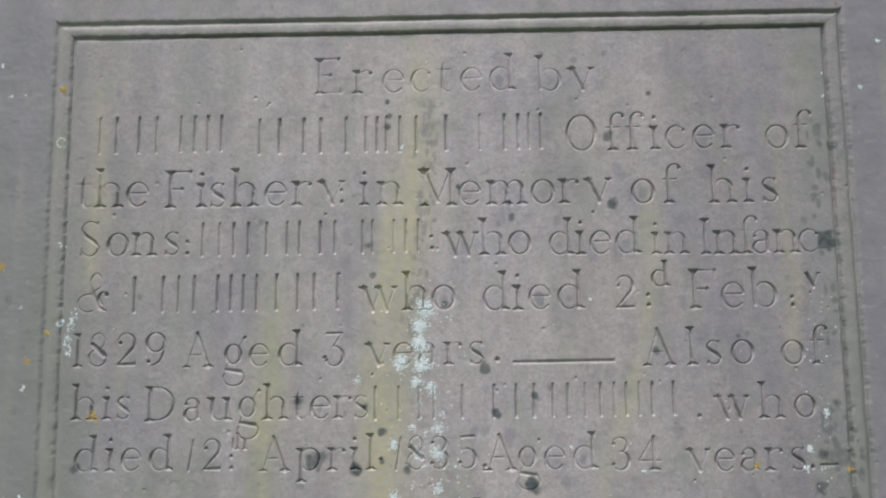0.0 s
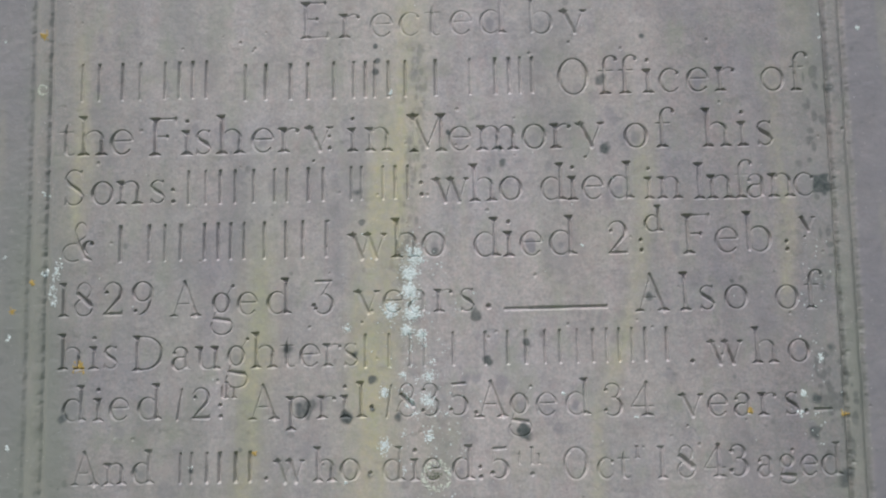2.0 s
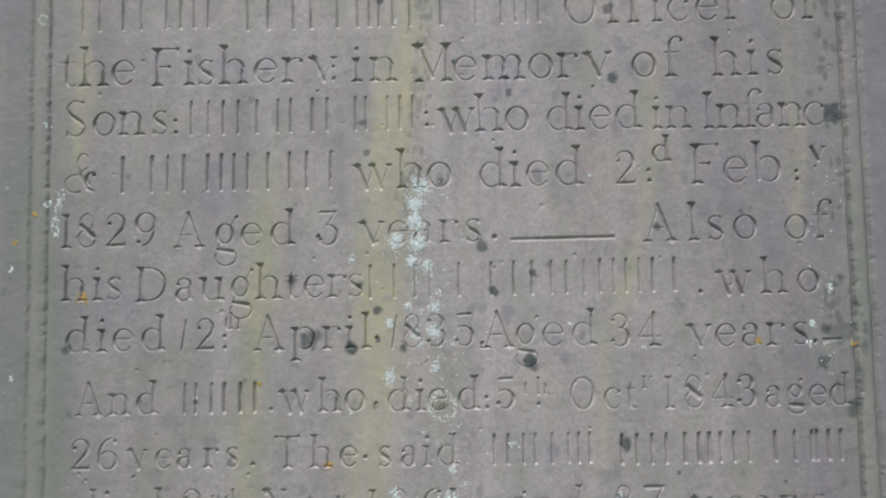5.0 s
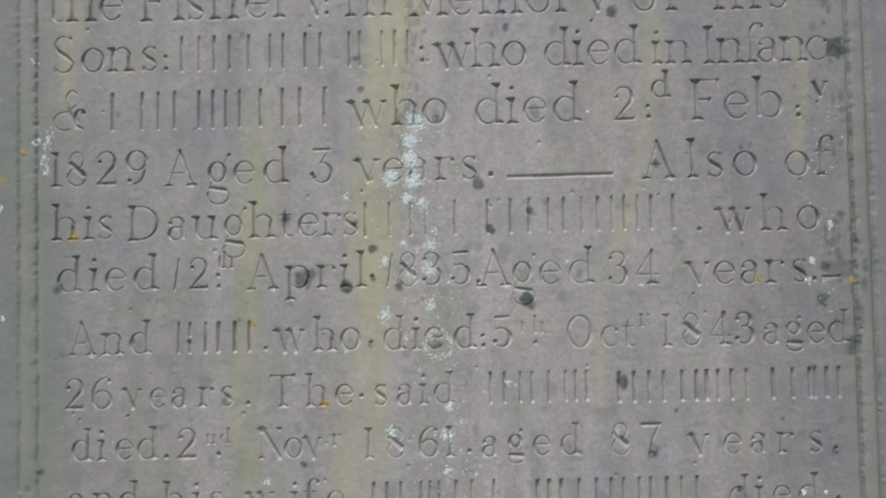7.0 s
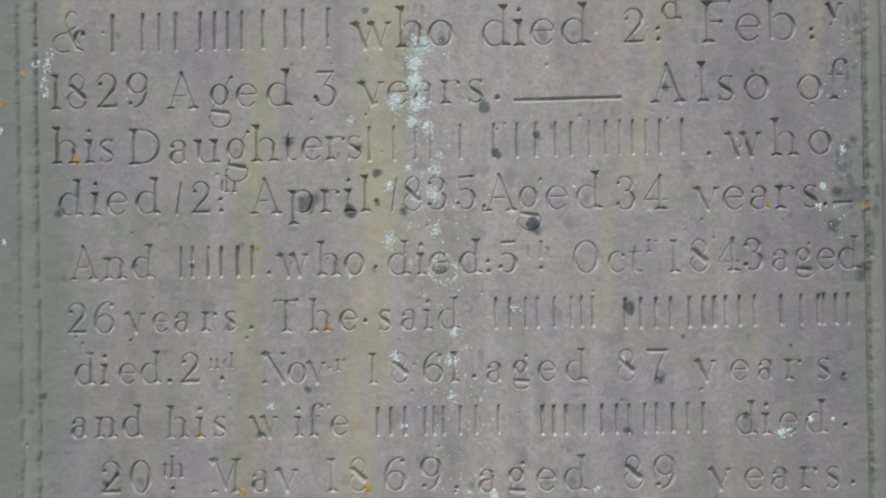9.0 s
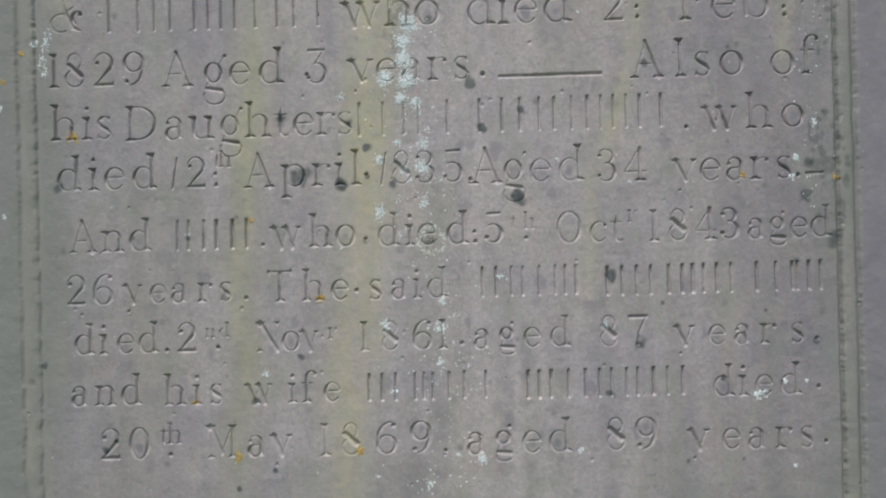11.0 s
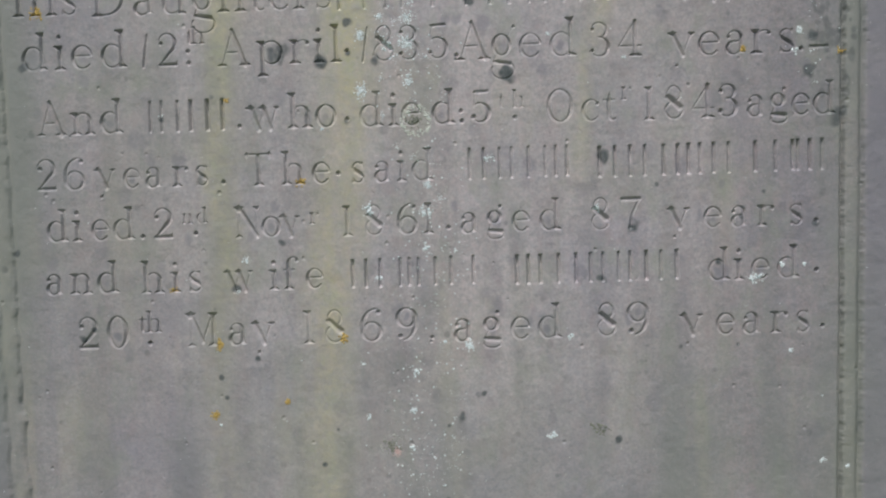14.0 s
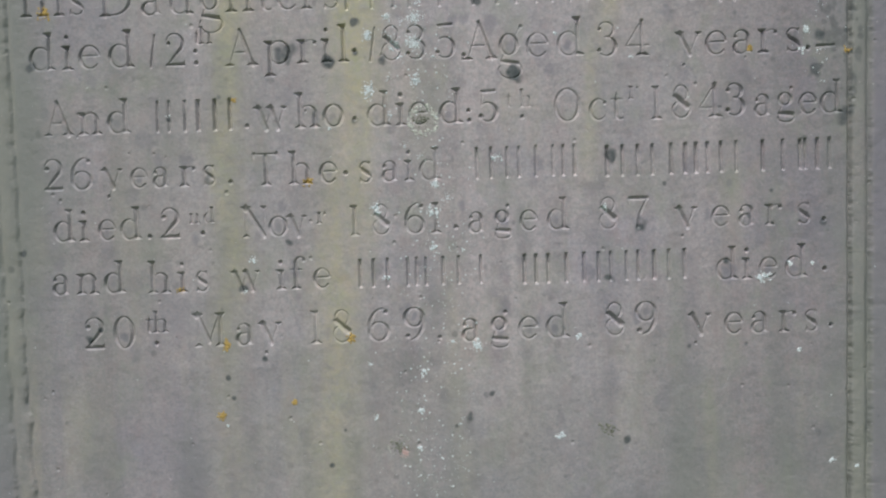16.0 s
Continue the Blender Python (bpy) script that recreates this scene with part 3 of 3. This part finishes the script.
relief = np.where(GX < -0.3, 0.0008, 0.0014) * smooth(OUT, -0.0004, 0.0022)
on_top = side_t > np.maximum(side_l, side_r)
tired = np.where(on_top, 1.0, 0.92) - 0.95 * smooth(-GX, 0.2, 0.3) * (0.46 + 0.36 * smooth(-GZ, -1.25, -0.85)) * (0.92 + 0.12 * grain_field(0.025, 35))
relief -= 0.0027 * tired * np.exp(-((OUT - 0.0001) / (0.0012 + 0.0017 * (1 - tired))) ** 2)
relief += 0.0006 * np.sin(np.pi * np.clip((OUT - 0.0012) / 0.0130, 0, 1))
relief -= 0.0022 * tired * (0.9 + 0.12 * N_MID) * np.exp(-((OUT - 0.0152) / (0.0021 + 0.0022 * (1 - tired))) ** 2)
relief += 0.0010 * smooth(OUT, 0.0146, 0.0185)
chips = smooth(grain_field(0.008, 8) + 0.5 * grain_field(0.003, 9), 0.75, 1.1) * smooth(OUT, -0.001, 0.001) * (1 - smooth(OUT, 0.002, 0.006))
relief -= 0.0007 * chips
relief += 0.00035 * N_BROAD + 0.00016 * N_MID + 0.00009 * N_SMALL + 0.00005 * N_TINY
edge = np.minimum(np.minimum(GX + 0.47, 0.47 - GX), 1.62 - GZ)
relief -= 0.012 * (1 - np.sqrt(np.clip(1 - (1 - np.clip(edge / 0.008, 0, 1)) ** 2, 0, 1)))

# the letters
rng = np.random.default_rng(5)
CUT = np.zeros((NZ, NX))
WORD_OF = np.full((NZ, NX), -1, int)
WORDS = []
COUNTERS = []


def window(x0, x1, z0, z1):
    i0, i1 = np.searchsorted(XS, (x0, x1))
    j0, j1 = np.searchsorted(ZS, (z0, z1))
    return slice(j0, j1), slice(i0, i1)


def press(win, depth):
    """Lowers the stone in a window and notes which word did it."""
    part_of = CUT[win]
    WORD_OF[win][depth > 0.00004] = len(WORDS) - 1
    np.maximum(part_of, depth, out=part_of)


def cut_letter(key, middle, z, h, broad, bold, force):
    strokes = LETTERS[key]
    x0, x1 = extent(strokes)
    half = (x1 - x0) / 2 * h * broad
    win = window(middle - half - 0.003, middle + half + 0.003, z - 0.70 * h, z + 1.15 * h)
    u = (GX[win] - middle) / (h * broad) + (x0 + x1) / 2
    press(win, np.minimum(groove(strokes, u, (GZ[win] - z) / h, bold) * h * force, 0.0036))


def cut_dot(x, z, r):
    win = window(x - 2 * r, x + 2 * r, z - 2 * r, z + 2 * r)
    press(win, np.clip(1.8 * (r - np.hypot(GX[win] - x, GZ[win] - z)), 0, 0.0042))


def cut_bar(x, z, h, half):
    win = window(x - 0.006, x + 0.006, z - 0.002, z + h + 0.002)
    press(win, np.clip(1.5 * np.minimum(half - np.abs(GX[win] - x), np.minimum(GZ[win] - z, z + h - GZ[win])), 0, 0.0030))


for number, words in enumerate(INSCRIPTION):
    broad, bold = (1.0, 1.0) if number < 8 else (0.93, 1.38)
    force = 0.95 if number == 0 else 1.5 if number < 5 else 1.7 if number < 8 else 1.15
    for text, z, h, middles in words:
        z, h, middles = z / 1000, h / 1000, [m / 1000 for m in middles]
        if text == "#":
            for m in middles:
                WORDS.append("#")
                cut_bar(m, z, h, 0.055 * h * bold * rng.uniform(0.75, 1.05))
            continue
        WORDS.append(text)
        if text in ".,:":
            cut_dot(middles[0], z + 0.0022, 0.0027 if h > 0.0092 and text == "." else 0.0020)
            if text == ":":
                cut_dot(middles[0] - 0.0004, z + h * 0.62, 0.0018)
            if text == ",":
                cut_dot(middles[0] - 0.0006, z - 0.0008, 0.0014)
            continue
        for c, m in zip(text, middles):
            small = h < 0.022
            form = {"3": "flat 3"}.get(text, "deep g" if c == "g" and number < 8 else "slant 1" if c == "1" and number == 7 else c)
            if c in "oegudbpDO90" and rng.random() < 0.75:
                COUNTERS.append((m + {"d": -0.06, "b": 0.04, "p": 0.04}.get(c, 0) * h, z + (0.36 if c in "DO0" else 0.68 if c == "9" else 0.28) * h, (0.11 if c in "DO0" else 0.09) * h))
            wide = (1.2 if number > 7 else 1.1) if c in "023456789" else 1.0
            cut_letter(form, m, z, h, broad * wide, 1.3 if small else bold, 1.35 * force if small else force)

# the level rule and the short dash
for x0, x1, z, half in ((0.062, 0.149, 1.0985, 0.0016), (0.3125, 0.3285, 1.0105, 0.0014)):
    WORDS.append("_")
    win = window(x0 - 0.004, x1 + 0.004, z - 0.006, z + 0.006)
    press(win, np.clip(1.2 * np.minimum(half - np.abs(GZ[win] - z), np.minimum(GX[win] - x0, x1 - GX[win])), 0, 0.002))

wear = np.clip(0.88 + 0.36 * grain_field(0.016, 11) + 0.2 * N_SMALL, 0.3, 1.1)
relief -= CUT * wear

# small pits where grains have fallen out
for _ in range(420):
    x, z, r = rng.uniform(-0.34, 0.36), rng.uniform(0.63, 1.41), 0.0006 + 0.0014 * rng.random() ** 3
    win = window(x - 2 * r, x + 2 * r, z - 2 * r, z + 2 * r)
    relief[win] -= 0.6 * np.clip(r - np.hypot(GX[win] - x, GZ[win] - z), 0, 0.001)

# ---- stains: yellow algae in drips, dark algae in spots, darker lines in the grooves, a grey-green film along the sides ----
yellow, dark, film = np.zeros((NZ, NX)), np.zeros((NZ, NX)), np.zeros((NZ, NX))


def stain(field, x, z, rx, rz, amount):
    win = window(x - 2.2 * rx, x + 2.2 * rx, z - 2.2 * rz, z + 2.2 * rz)
    d = np.hypot((GX[win] - x) / rx, (GZ[win] - z) / rz) + 0.42 * N_MID[win] + 0.42 * N_SMALL[win]
    np.maximum(field[win], amount * (1 - smooth(d, 0.5, 1.25)), out=field[win])


DRIPS = [((1.38, -12), (1.27, -18), (1.16, -40), (1.05, -45), (0.95, -53), (0.87, -62), (0.79, -71), (0.60, -84), 20, 0.82),
         ((1.16, -140), (1.05, -144), (0.95, -155), (0.88, -152), (0.80, -158), (0.60, -166), 14, 0.58),
         ((1.35, -294), (1.24, -297), (1.17, -300), 10, 0.5),
         ((1.26, 189), (1.17, 183), (1.10, 169), (1.00, 136), (0.92, 128), 8, 0.42),
         ((1.30, 296), (1.18, 301), (1.10, 300), 7, 0.4),
         ((0.84, 20), (0.60, 26), 8, 0.3)]
ragged = 0.5 + 0.5 * grain_field(0.007, 31, 7)
for *way, spread, amount in DRIPS:
    zs, xs = [p[0] for p in way][::-1], [p[1] / 1000 for p in way][::-1]
    centre = np.interp(ZS, zs, xs)[:, None] + 0.004 * grain_field(0.02, 32, 3)
    ends = smooth(ZS, zs[0] - 0.03, zs[0] + 0.02) * (1 - smooth(ZS, zs[-1] - 0.03, zs[-1] + 0.03))
    fade = ((0.55 + 0.45 * smooth(ZS, 0.72, 1.0)) * (1 - 0.45 * smooth(ZS, 1.22, 1.34)))[:, None]
    shape = fade * np.exp(-(((GX - centre) / (spread / 1000)) ** 2)) * ends[:, None]
    np.maximum(yellow, np.clip(1.35 * amount * shape * (0.45 + 0.75 * ragged), 0, 1), out=yellow)
for x, z, r in DARK_1 + DARK_2 + DARK_3:
    stain(dark, x / 1000, z / 1000, 0.95 * r / 1000, 1.0 * r / 1000, rng.uniform(0.8, 1.0))
for _ in range(300):
    r = 0.0008 + 0.0024 * rng.random() ** 3
    stain(dark, rng.uniform(-0.39, 0.39), rng.uniform(0.63, 1.42), r, r * 1.2, rng.uniform(0.1, 0.42))
for x, z0, z1 in ((0.332, 1.11, 1.30), (0.336, 0.97, 1.05), (0.322, 1.0, 1.06)):
    for k in range(26):
        stain(dark, x + rng.normal(0, 0.005), rng.uniform(z0, z1), rng.uniform(0.001, 0.0035), rng.uniform(0.002, 0.006), 0.5)
drips = grain_field(0.012, 21, 12)
yellow = np.maximum(yellow, 0.22 * smooth(drips * (0.6 + 0.6 * grain_field(0.09, 41)), 0.25, 0.8))
for _ in range(150):
    z = rng.uniform(1.12, 1.33)
    stain(dark, np.interp(z, (1.12, 1.27, 1.33), (-0.022, -0.006, -0.004)) + rng.normal(0, 0.004), z, rng.uniform(0.001, 0.0026), rng.uniform(0.0015, 0.005), rng.uniform(0.15, 0.42))
on_band = smooth(OUT, -0.006, 0.002) * (1 - smooth(OUT, 0.014, 0.021))
left_side = smooth(-GX, 0.27, 0.33) * smooth(-GZ, -1.38, -1.10)
low_down = smooth(-GZ, -1.30, -0.95)
film = np.maximum(np.maximum((0.25 + 0.5 * low_down) * on_band, 0.8 * left_side), 0.35 * smooth(-GX, -0.05, 0.28) * smooth(grain_field(0.02, 36, 8), -0.6, 0.6))
run_x = np.interp(ZS, (0.6, 0.8, 0.95, 1.16), (-0.166, -0.158, -0.155, -0.140))[:, None]
film = np.maximum(film, 0.8 * np.exp(-(((GX - run_x) / 0.013) ** 2)) * (1 - smooth(GZ, 1.10, 1.18)) * smooth(GZ, 0.66, 0.80) * (0.7 + 0.3 * grain_field(0.012, 39, 5)))
film = np.clip(film * (1 + 0.5 * grain_field(0.03, 23, 4)) + 0.25 * smooth(grain_field(0.02, 24, 9), 0.2, 0.9)
               + 0.6 * smooth(-GZ, -0.86, -0.68) * smooth(GX, -0.2, -0.05) * (0.6 + 0.5 * grain_field(0.03, 25, 4))
               + 0.45 * smooth(GX, 0.306, 0.322) * (1 - smooth(OUT, -0.004, 0.0)) * (0.7 + 0.5 * grain_field(0.012, 37, 5)), 0, 1)
# both moulding grooves coloured darker, strongest where they are cut deepest
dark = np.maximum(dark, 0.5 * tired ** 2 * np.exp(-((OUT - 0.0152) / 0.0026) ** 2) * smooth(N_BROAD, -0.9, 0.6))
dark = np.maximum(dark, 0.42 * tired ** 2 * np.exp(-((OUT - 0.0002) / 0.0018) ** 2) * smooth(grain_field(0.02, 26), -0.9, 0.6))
patch = np.maximum(np.abs(GX - 0.3325) / 0.0068, np.abs(GZ - 1.1975) / 0.0078) + 0.15 * N_SMALL
dark = np.maximum(dark, 1.0 - smooth(patch, 0.8, 1.1))
yellow = np.maximum(yellow, 0.4 * on_top * np.exp(-((OUT - 0.0152) / 0.003) ** 2) * (0.6 + 0.4 * grain_field(0.03, 62)))
soot = np.where(side_t > np.maximum(side_l, side_r), 0.35, np.where(GX > 0, 0.9, 0.75)) * smooth(OUT, 0.012, 0.022) * (0.85 + 0.15 * N_BROAD)
soot = np.maximum(soot, 0.38 * smooth(grain_field(0.022, 27, 2.5) + 0.4 * N_MID, 0.1, 1.0))
soot = np.maximum(soot, 0.65 * np.exp(-(((GX + 0.19) / 0.07) ** 2 + ((GZ - 0.70) / 0.07) ** 2)) * (0.7 + 0.5 * grain_field(0.012, 29, 5)))
for _ in range(220):
    r = rng.uniform(0.0025, 0.006)
    stain(soot, rng.uniform(-0.30, 0.32), rng.uniform(0.65, 1.37), r, 1.5 * r, rng.uniform(0.2, 0.6))
for x, z, r in COUNTERS:
    stain(soot, x, z, 1.3 * r, 1.7 * r, rng.uniform(0.35, 0.9))
yellow = np.maximum(yellow, np.where(GX > 0.3, 0.14, 0.18) * (0.4 + 0.6 * low_down) * on_band * (0.6 + 0.4 * grain_field(0.02, 33, 3)))
# lens falloff put into the colour: middle lightened, sides darkened, right most, with streaks
CENTRE_LIGHT = np.clip(0.18 + 0.72 * np.exp(-(((GX + 0.025) / 0.23) ** 4)) * (0.8 + 0.2 * smooth(GZ, 0.6, 0.9)) - 0.28 * smooth(GX, 0.18, 0.34) + 0.16 * grain_field(0.03, 51, 9) + 0.10 * grain_field(0.012, 52, 5), 0, 1).reshape(-1)
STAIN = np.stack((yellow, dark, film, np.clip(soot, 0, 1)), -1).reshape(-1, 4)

# ---- the relief as meshes: margin, four mouldings, panel, and each word ----
PLACES = np.stack((GX, -relief, GZ), -1).reshape(-1, 3)
slope_z, slope_x = np.gradient(relief, ZS, XS)
NORMALS = np.stack((-slope_x, -np.ones_like(relief), -slope_z), -1).reshape(-1, 3)
NORMALS /= np.linalg.norm(NORMALS, axis=1, keepdims=True)
corner = (np.arange(NZ - 1)[:, None] * NX + np.arange(NX - 1)).reshape(-1)
QUADS = np.stack((corner, corner + 1, corner + NX + 1, corner + NX), 1)
grown = WORD_OF.copy()
for dx, dy in ((1, 0), (-1, 0), (0, 1), (0, -1)):
    grown = np.maximum(grown, np.where(grown < 0, np.roll(WORD_OF, (dy, dx), (0, 1)), grown))
word_face = grown.reshape(-1)[QUADS].max(1)
out_face = OUT.reshape(-1)[corner]
which = np.stack((side_l, side_r, side_t, side_b), -1).reshape(-1, 4)[corner].argmax(1)


def sheet(name, faces, parent, label=""):
    used, index = np.unique(faces, return_inverse=True)
    me = bpy.data.meshes.new(name)
    me.vertices.add(len(used))
    me.vertices.foreach_set("co", PLACES[used].ravel())
    me.loops.add(faces.size)
    me.loops.foreach_set("vertex_index", index.ravel().astype(np.int32))
    me.polygons.add(len(faces))
    me.polygons.foreach_set("loop_start", np.arange(0, faces.size, 4, dtype=np.int32))
    me.polygons.foreach_set("use_smooth", np.ones(len(faces), bool))
    me.update(calc_edges=True)
    me.normals_split_custom_set_from_vertices(NORMALS[used])
    me.attributes.new("stain", "FLOAT_COLOR", "POINT").data.foreach_set("color", STAIN[used].ravel())
    me.attributes.new("centre_light", "FLOAT", "POINT").data.foreach_set("value", CENTRE_LIGHT[used].ravel())
    me.materials.append(STONE)
    ob = new(name, me)
    ob.parent = parent
    return tagged(ob, label)


def part(name, bm, material, parent, label=""):
    me = bpy.data.meshes.new(name)
    bm.to_mesh(me)
    bm.free()
    me.materials.append(material)
    ob = new(name, me)
    ob.parent = parent
    return tagged(ob, label)


headstone = tagged(new("headstone"), "weathered pink sandstone headstone with carved lettering and lichen", "headstone")
bm = bmesh.new()
bmesh.ops.create_cube(bm, size=1)
for v in bm.verts:
    v.co = Vector((v.co.x * 0.9396, 0.074 + v.co.y * 0.132, 0.81 + v.co.z * 1.6196))
bmesh.ops.bevel(bm, geom=bm.edges[:], offset=0.006, segments=2, affect="EDGES")
part("slab", bm, STONE, headstone, "thick sandstone slab")
plain = word_face < 0
sheet("margin", QUADS[plain & (out_face >= 0.018)], headstone, "flat grey-green outer margin of the face")
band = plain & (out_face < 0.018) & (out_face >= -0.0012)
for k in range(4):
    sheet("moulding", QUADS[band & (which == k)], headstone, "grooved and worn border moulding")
panel = sheet("panel", QUADS[plain & (out_face < -0.0012)], headstone, "recessed pinkish panel with drip stains")
for k, text in enumerate(WORDS):
    faces = QUADS[word_face == k]
    if not len(faces):
        continue
    if text.startswith("#"):
        sheet("carved_bar", faces, panel)
    elif text in ".,:":
        sheet("carved_point", faces, panel)
    elif text == "_":
        sheet("carved_rule", faces, panel, "level carved rule")
    else:
        sheet("carved_word", faces, panel, "carved word reading " + text)


# ---- lichen crusts ----
def height_at(x, z):
    i, j = min(int(np.searchsorted(XS, x)), NX - 1), min(int(np.searchsorted(ZS, z)), NZ - 1)
    return -relief[j, i]


def crust(name, spots, material, label):
    """One patch of crusty flakes, each a small irregular dome: x, z and radius in metres."""
    bm = bmesh.new()
    for x, z, r in spots:
        n = 7
        y = height_at(x, z)
        turn = rng.uniform(0, 6.28)
        rim = []
        for k in range(n):
            q = r * rng.uniform(0.6, 1.25)
            px, pz = x + q * math.cos(turn + 6.283 * k / n), z + q * math.sin(turn + 6.283 * k / n)
            rim.append(bm.verts.new((px, height_at(px, pz) + 0.00015, pz)))
        top = bm.verts.new((x + rng.normal(0, 0.2) * r, y - 0.00022 - 0.12 * r, z + rng.normal(0, 0.2) * r))
        for k in range(n):
            bm.faces.new((rim[k], rim[(k + 1) % n], top))
    bmesh.ops.recalc_face_normals(bm, faces=bm.faces[:])
    return part(name, bm, material, headstone, label)


def scatter(x, z, r, many, small, large, hollow=0.0):
    out = []
    for _ in range(many):
        d = r * (hollow + (1 - hollow) * rng.random() ** 0.6) * (1 if hollow else rng.uniform(0.3, 1.15))
        a = rng.uniform(0, 6.283)
        out.append((x + d * math.cos(a), z + d * math.sin(a), small + (large - small) * rng.random() ** 2.5))
    return out


for x, z, r in WHITE_1[:7]:
    crust("white_lichen", scatter(x / 1000, z / 1000, 0.62 * r / 1000, int(20 + 1.6 * r * r), 0.0006, 0.0018), WHITE, "dense core of white lichen crust")
for x, z, r in WHITE_1[:13]:
    crust("white_lichen", scatter(x / 1000, z / 1000, r / 1000, int(20 + 3.2 * r * r), 0.0003, 0.0012), WHITE, "crumbly white lichen crust")
for x, z, r in WHITE_3:
    crust("white_lichen", scatter(x / 1000, z / 1000, 1.1 * r / 1000, int(7 + 1.2 * r * r), 0.0003, 0.0011), WHITE, "loose sprinkle of white lichen crumbs")
for x, z, r in WHITE_1[13:] + WHITE_2:
    crust("white_lichen", scatter(x / 1000, z / 1000, 0.85 * r / 1000, int(6 + 1.5 * r * r), 0.0004, 0.0016), WHITE, "small white lichen speck")
for x, z, r in RING:
    crust("ring_lichen", scatter(x / 1000, z / 1000, r / 1000, int(19 * r), 0.0004, 0.0014, 0.55), PALE, "grey-white ring of lichen")
# speckled rosettes: an olive middle, and a pale rim or heart
for x, z, r in ((3.0, 965.0, 10.0), (-25.0, 705.0, 8.5), (142.0, 714.0, 8.5)):
    crust("rosette_lichen", scatter(x / 1000, z / 1000, 0.95 * r / 1000, int(9 * r), 0.0005, 0.0015), OLIVE, "olive speckled rosette of lichen")
crust("rosette_lichen", scatter(0.003, 0.964, 0.0125, 210, 0.0005, 0.0017, 0.60), PALE, "grey-white mottled rim of a lichen rosette")
crust("rosette_lichen", scatter(-0.025, 0.705, 0.0095, 40, 0.0003, 0.0008, 0.8), PALE, "thin pale rim of a lichen rosette")
crust("rosette_lichen", scatter(-0.021, 0.700, 0.0042, 70, 0.0006, 0.0014), PINK, "pinkish heart of a lichen rosette")
smear = [(-0.3115 - 0.0050 * math.sin(k / 50) + rng.normal(0, 0.0018), 1.146 - 0.0003 * k + rng.normal(0, 0.002), 0.0004 + 0.0011 * rng.random() ** 2) for k in range(120)]
crust("white_lichen", smear, WHITE, "thin white smear of lichen")
for x, z, r in ORANGE:
    crust("orange_lichen", scatter(x / 1000, z / 1000, 0.9 * r / 1000, int(10 + 2.2 * r * r), 0.0006, 0.0018), ORANGE_CRUST, "orange lichen patch")
drift = []
for z in np.arange(0.65, 1.17, 0.0022):
    thick = 0.5 + 0.5 * math.sin(z * 61) * math.sin(z * 23 + 1)
    for _ in range(2 + int(6 * thick)):
        drift.append((0.0 + 0.012 * math.sin(z * 9) + rng.normal(0, 0.018), z + rng.normal(0, 0.004), 0.0003 + 0.0010 * rng.random() ** 3))
for _ in range(90):
    drift.append((0.318 + rng.normal(0, 0.008), rng.uniform(0.98, 1.15), 0.0003 + 0.0009 * rng.random() ** 2))
for _ in range(260):
    drift.append((rng.uniform(-0.39, 0.39), rng.uniform(0.64, 1.42), 0.0003 + 0.0007 * rng.random() ** 3))
tagged(crust("lichen_speckle", drift, WHITE, "scattered white lichen flecks"), kind="stuff")
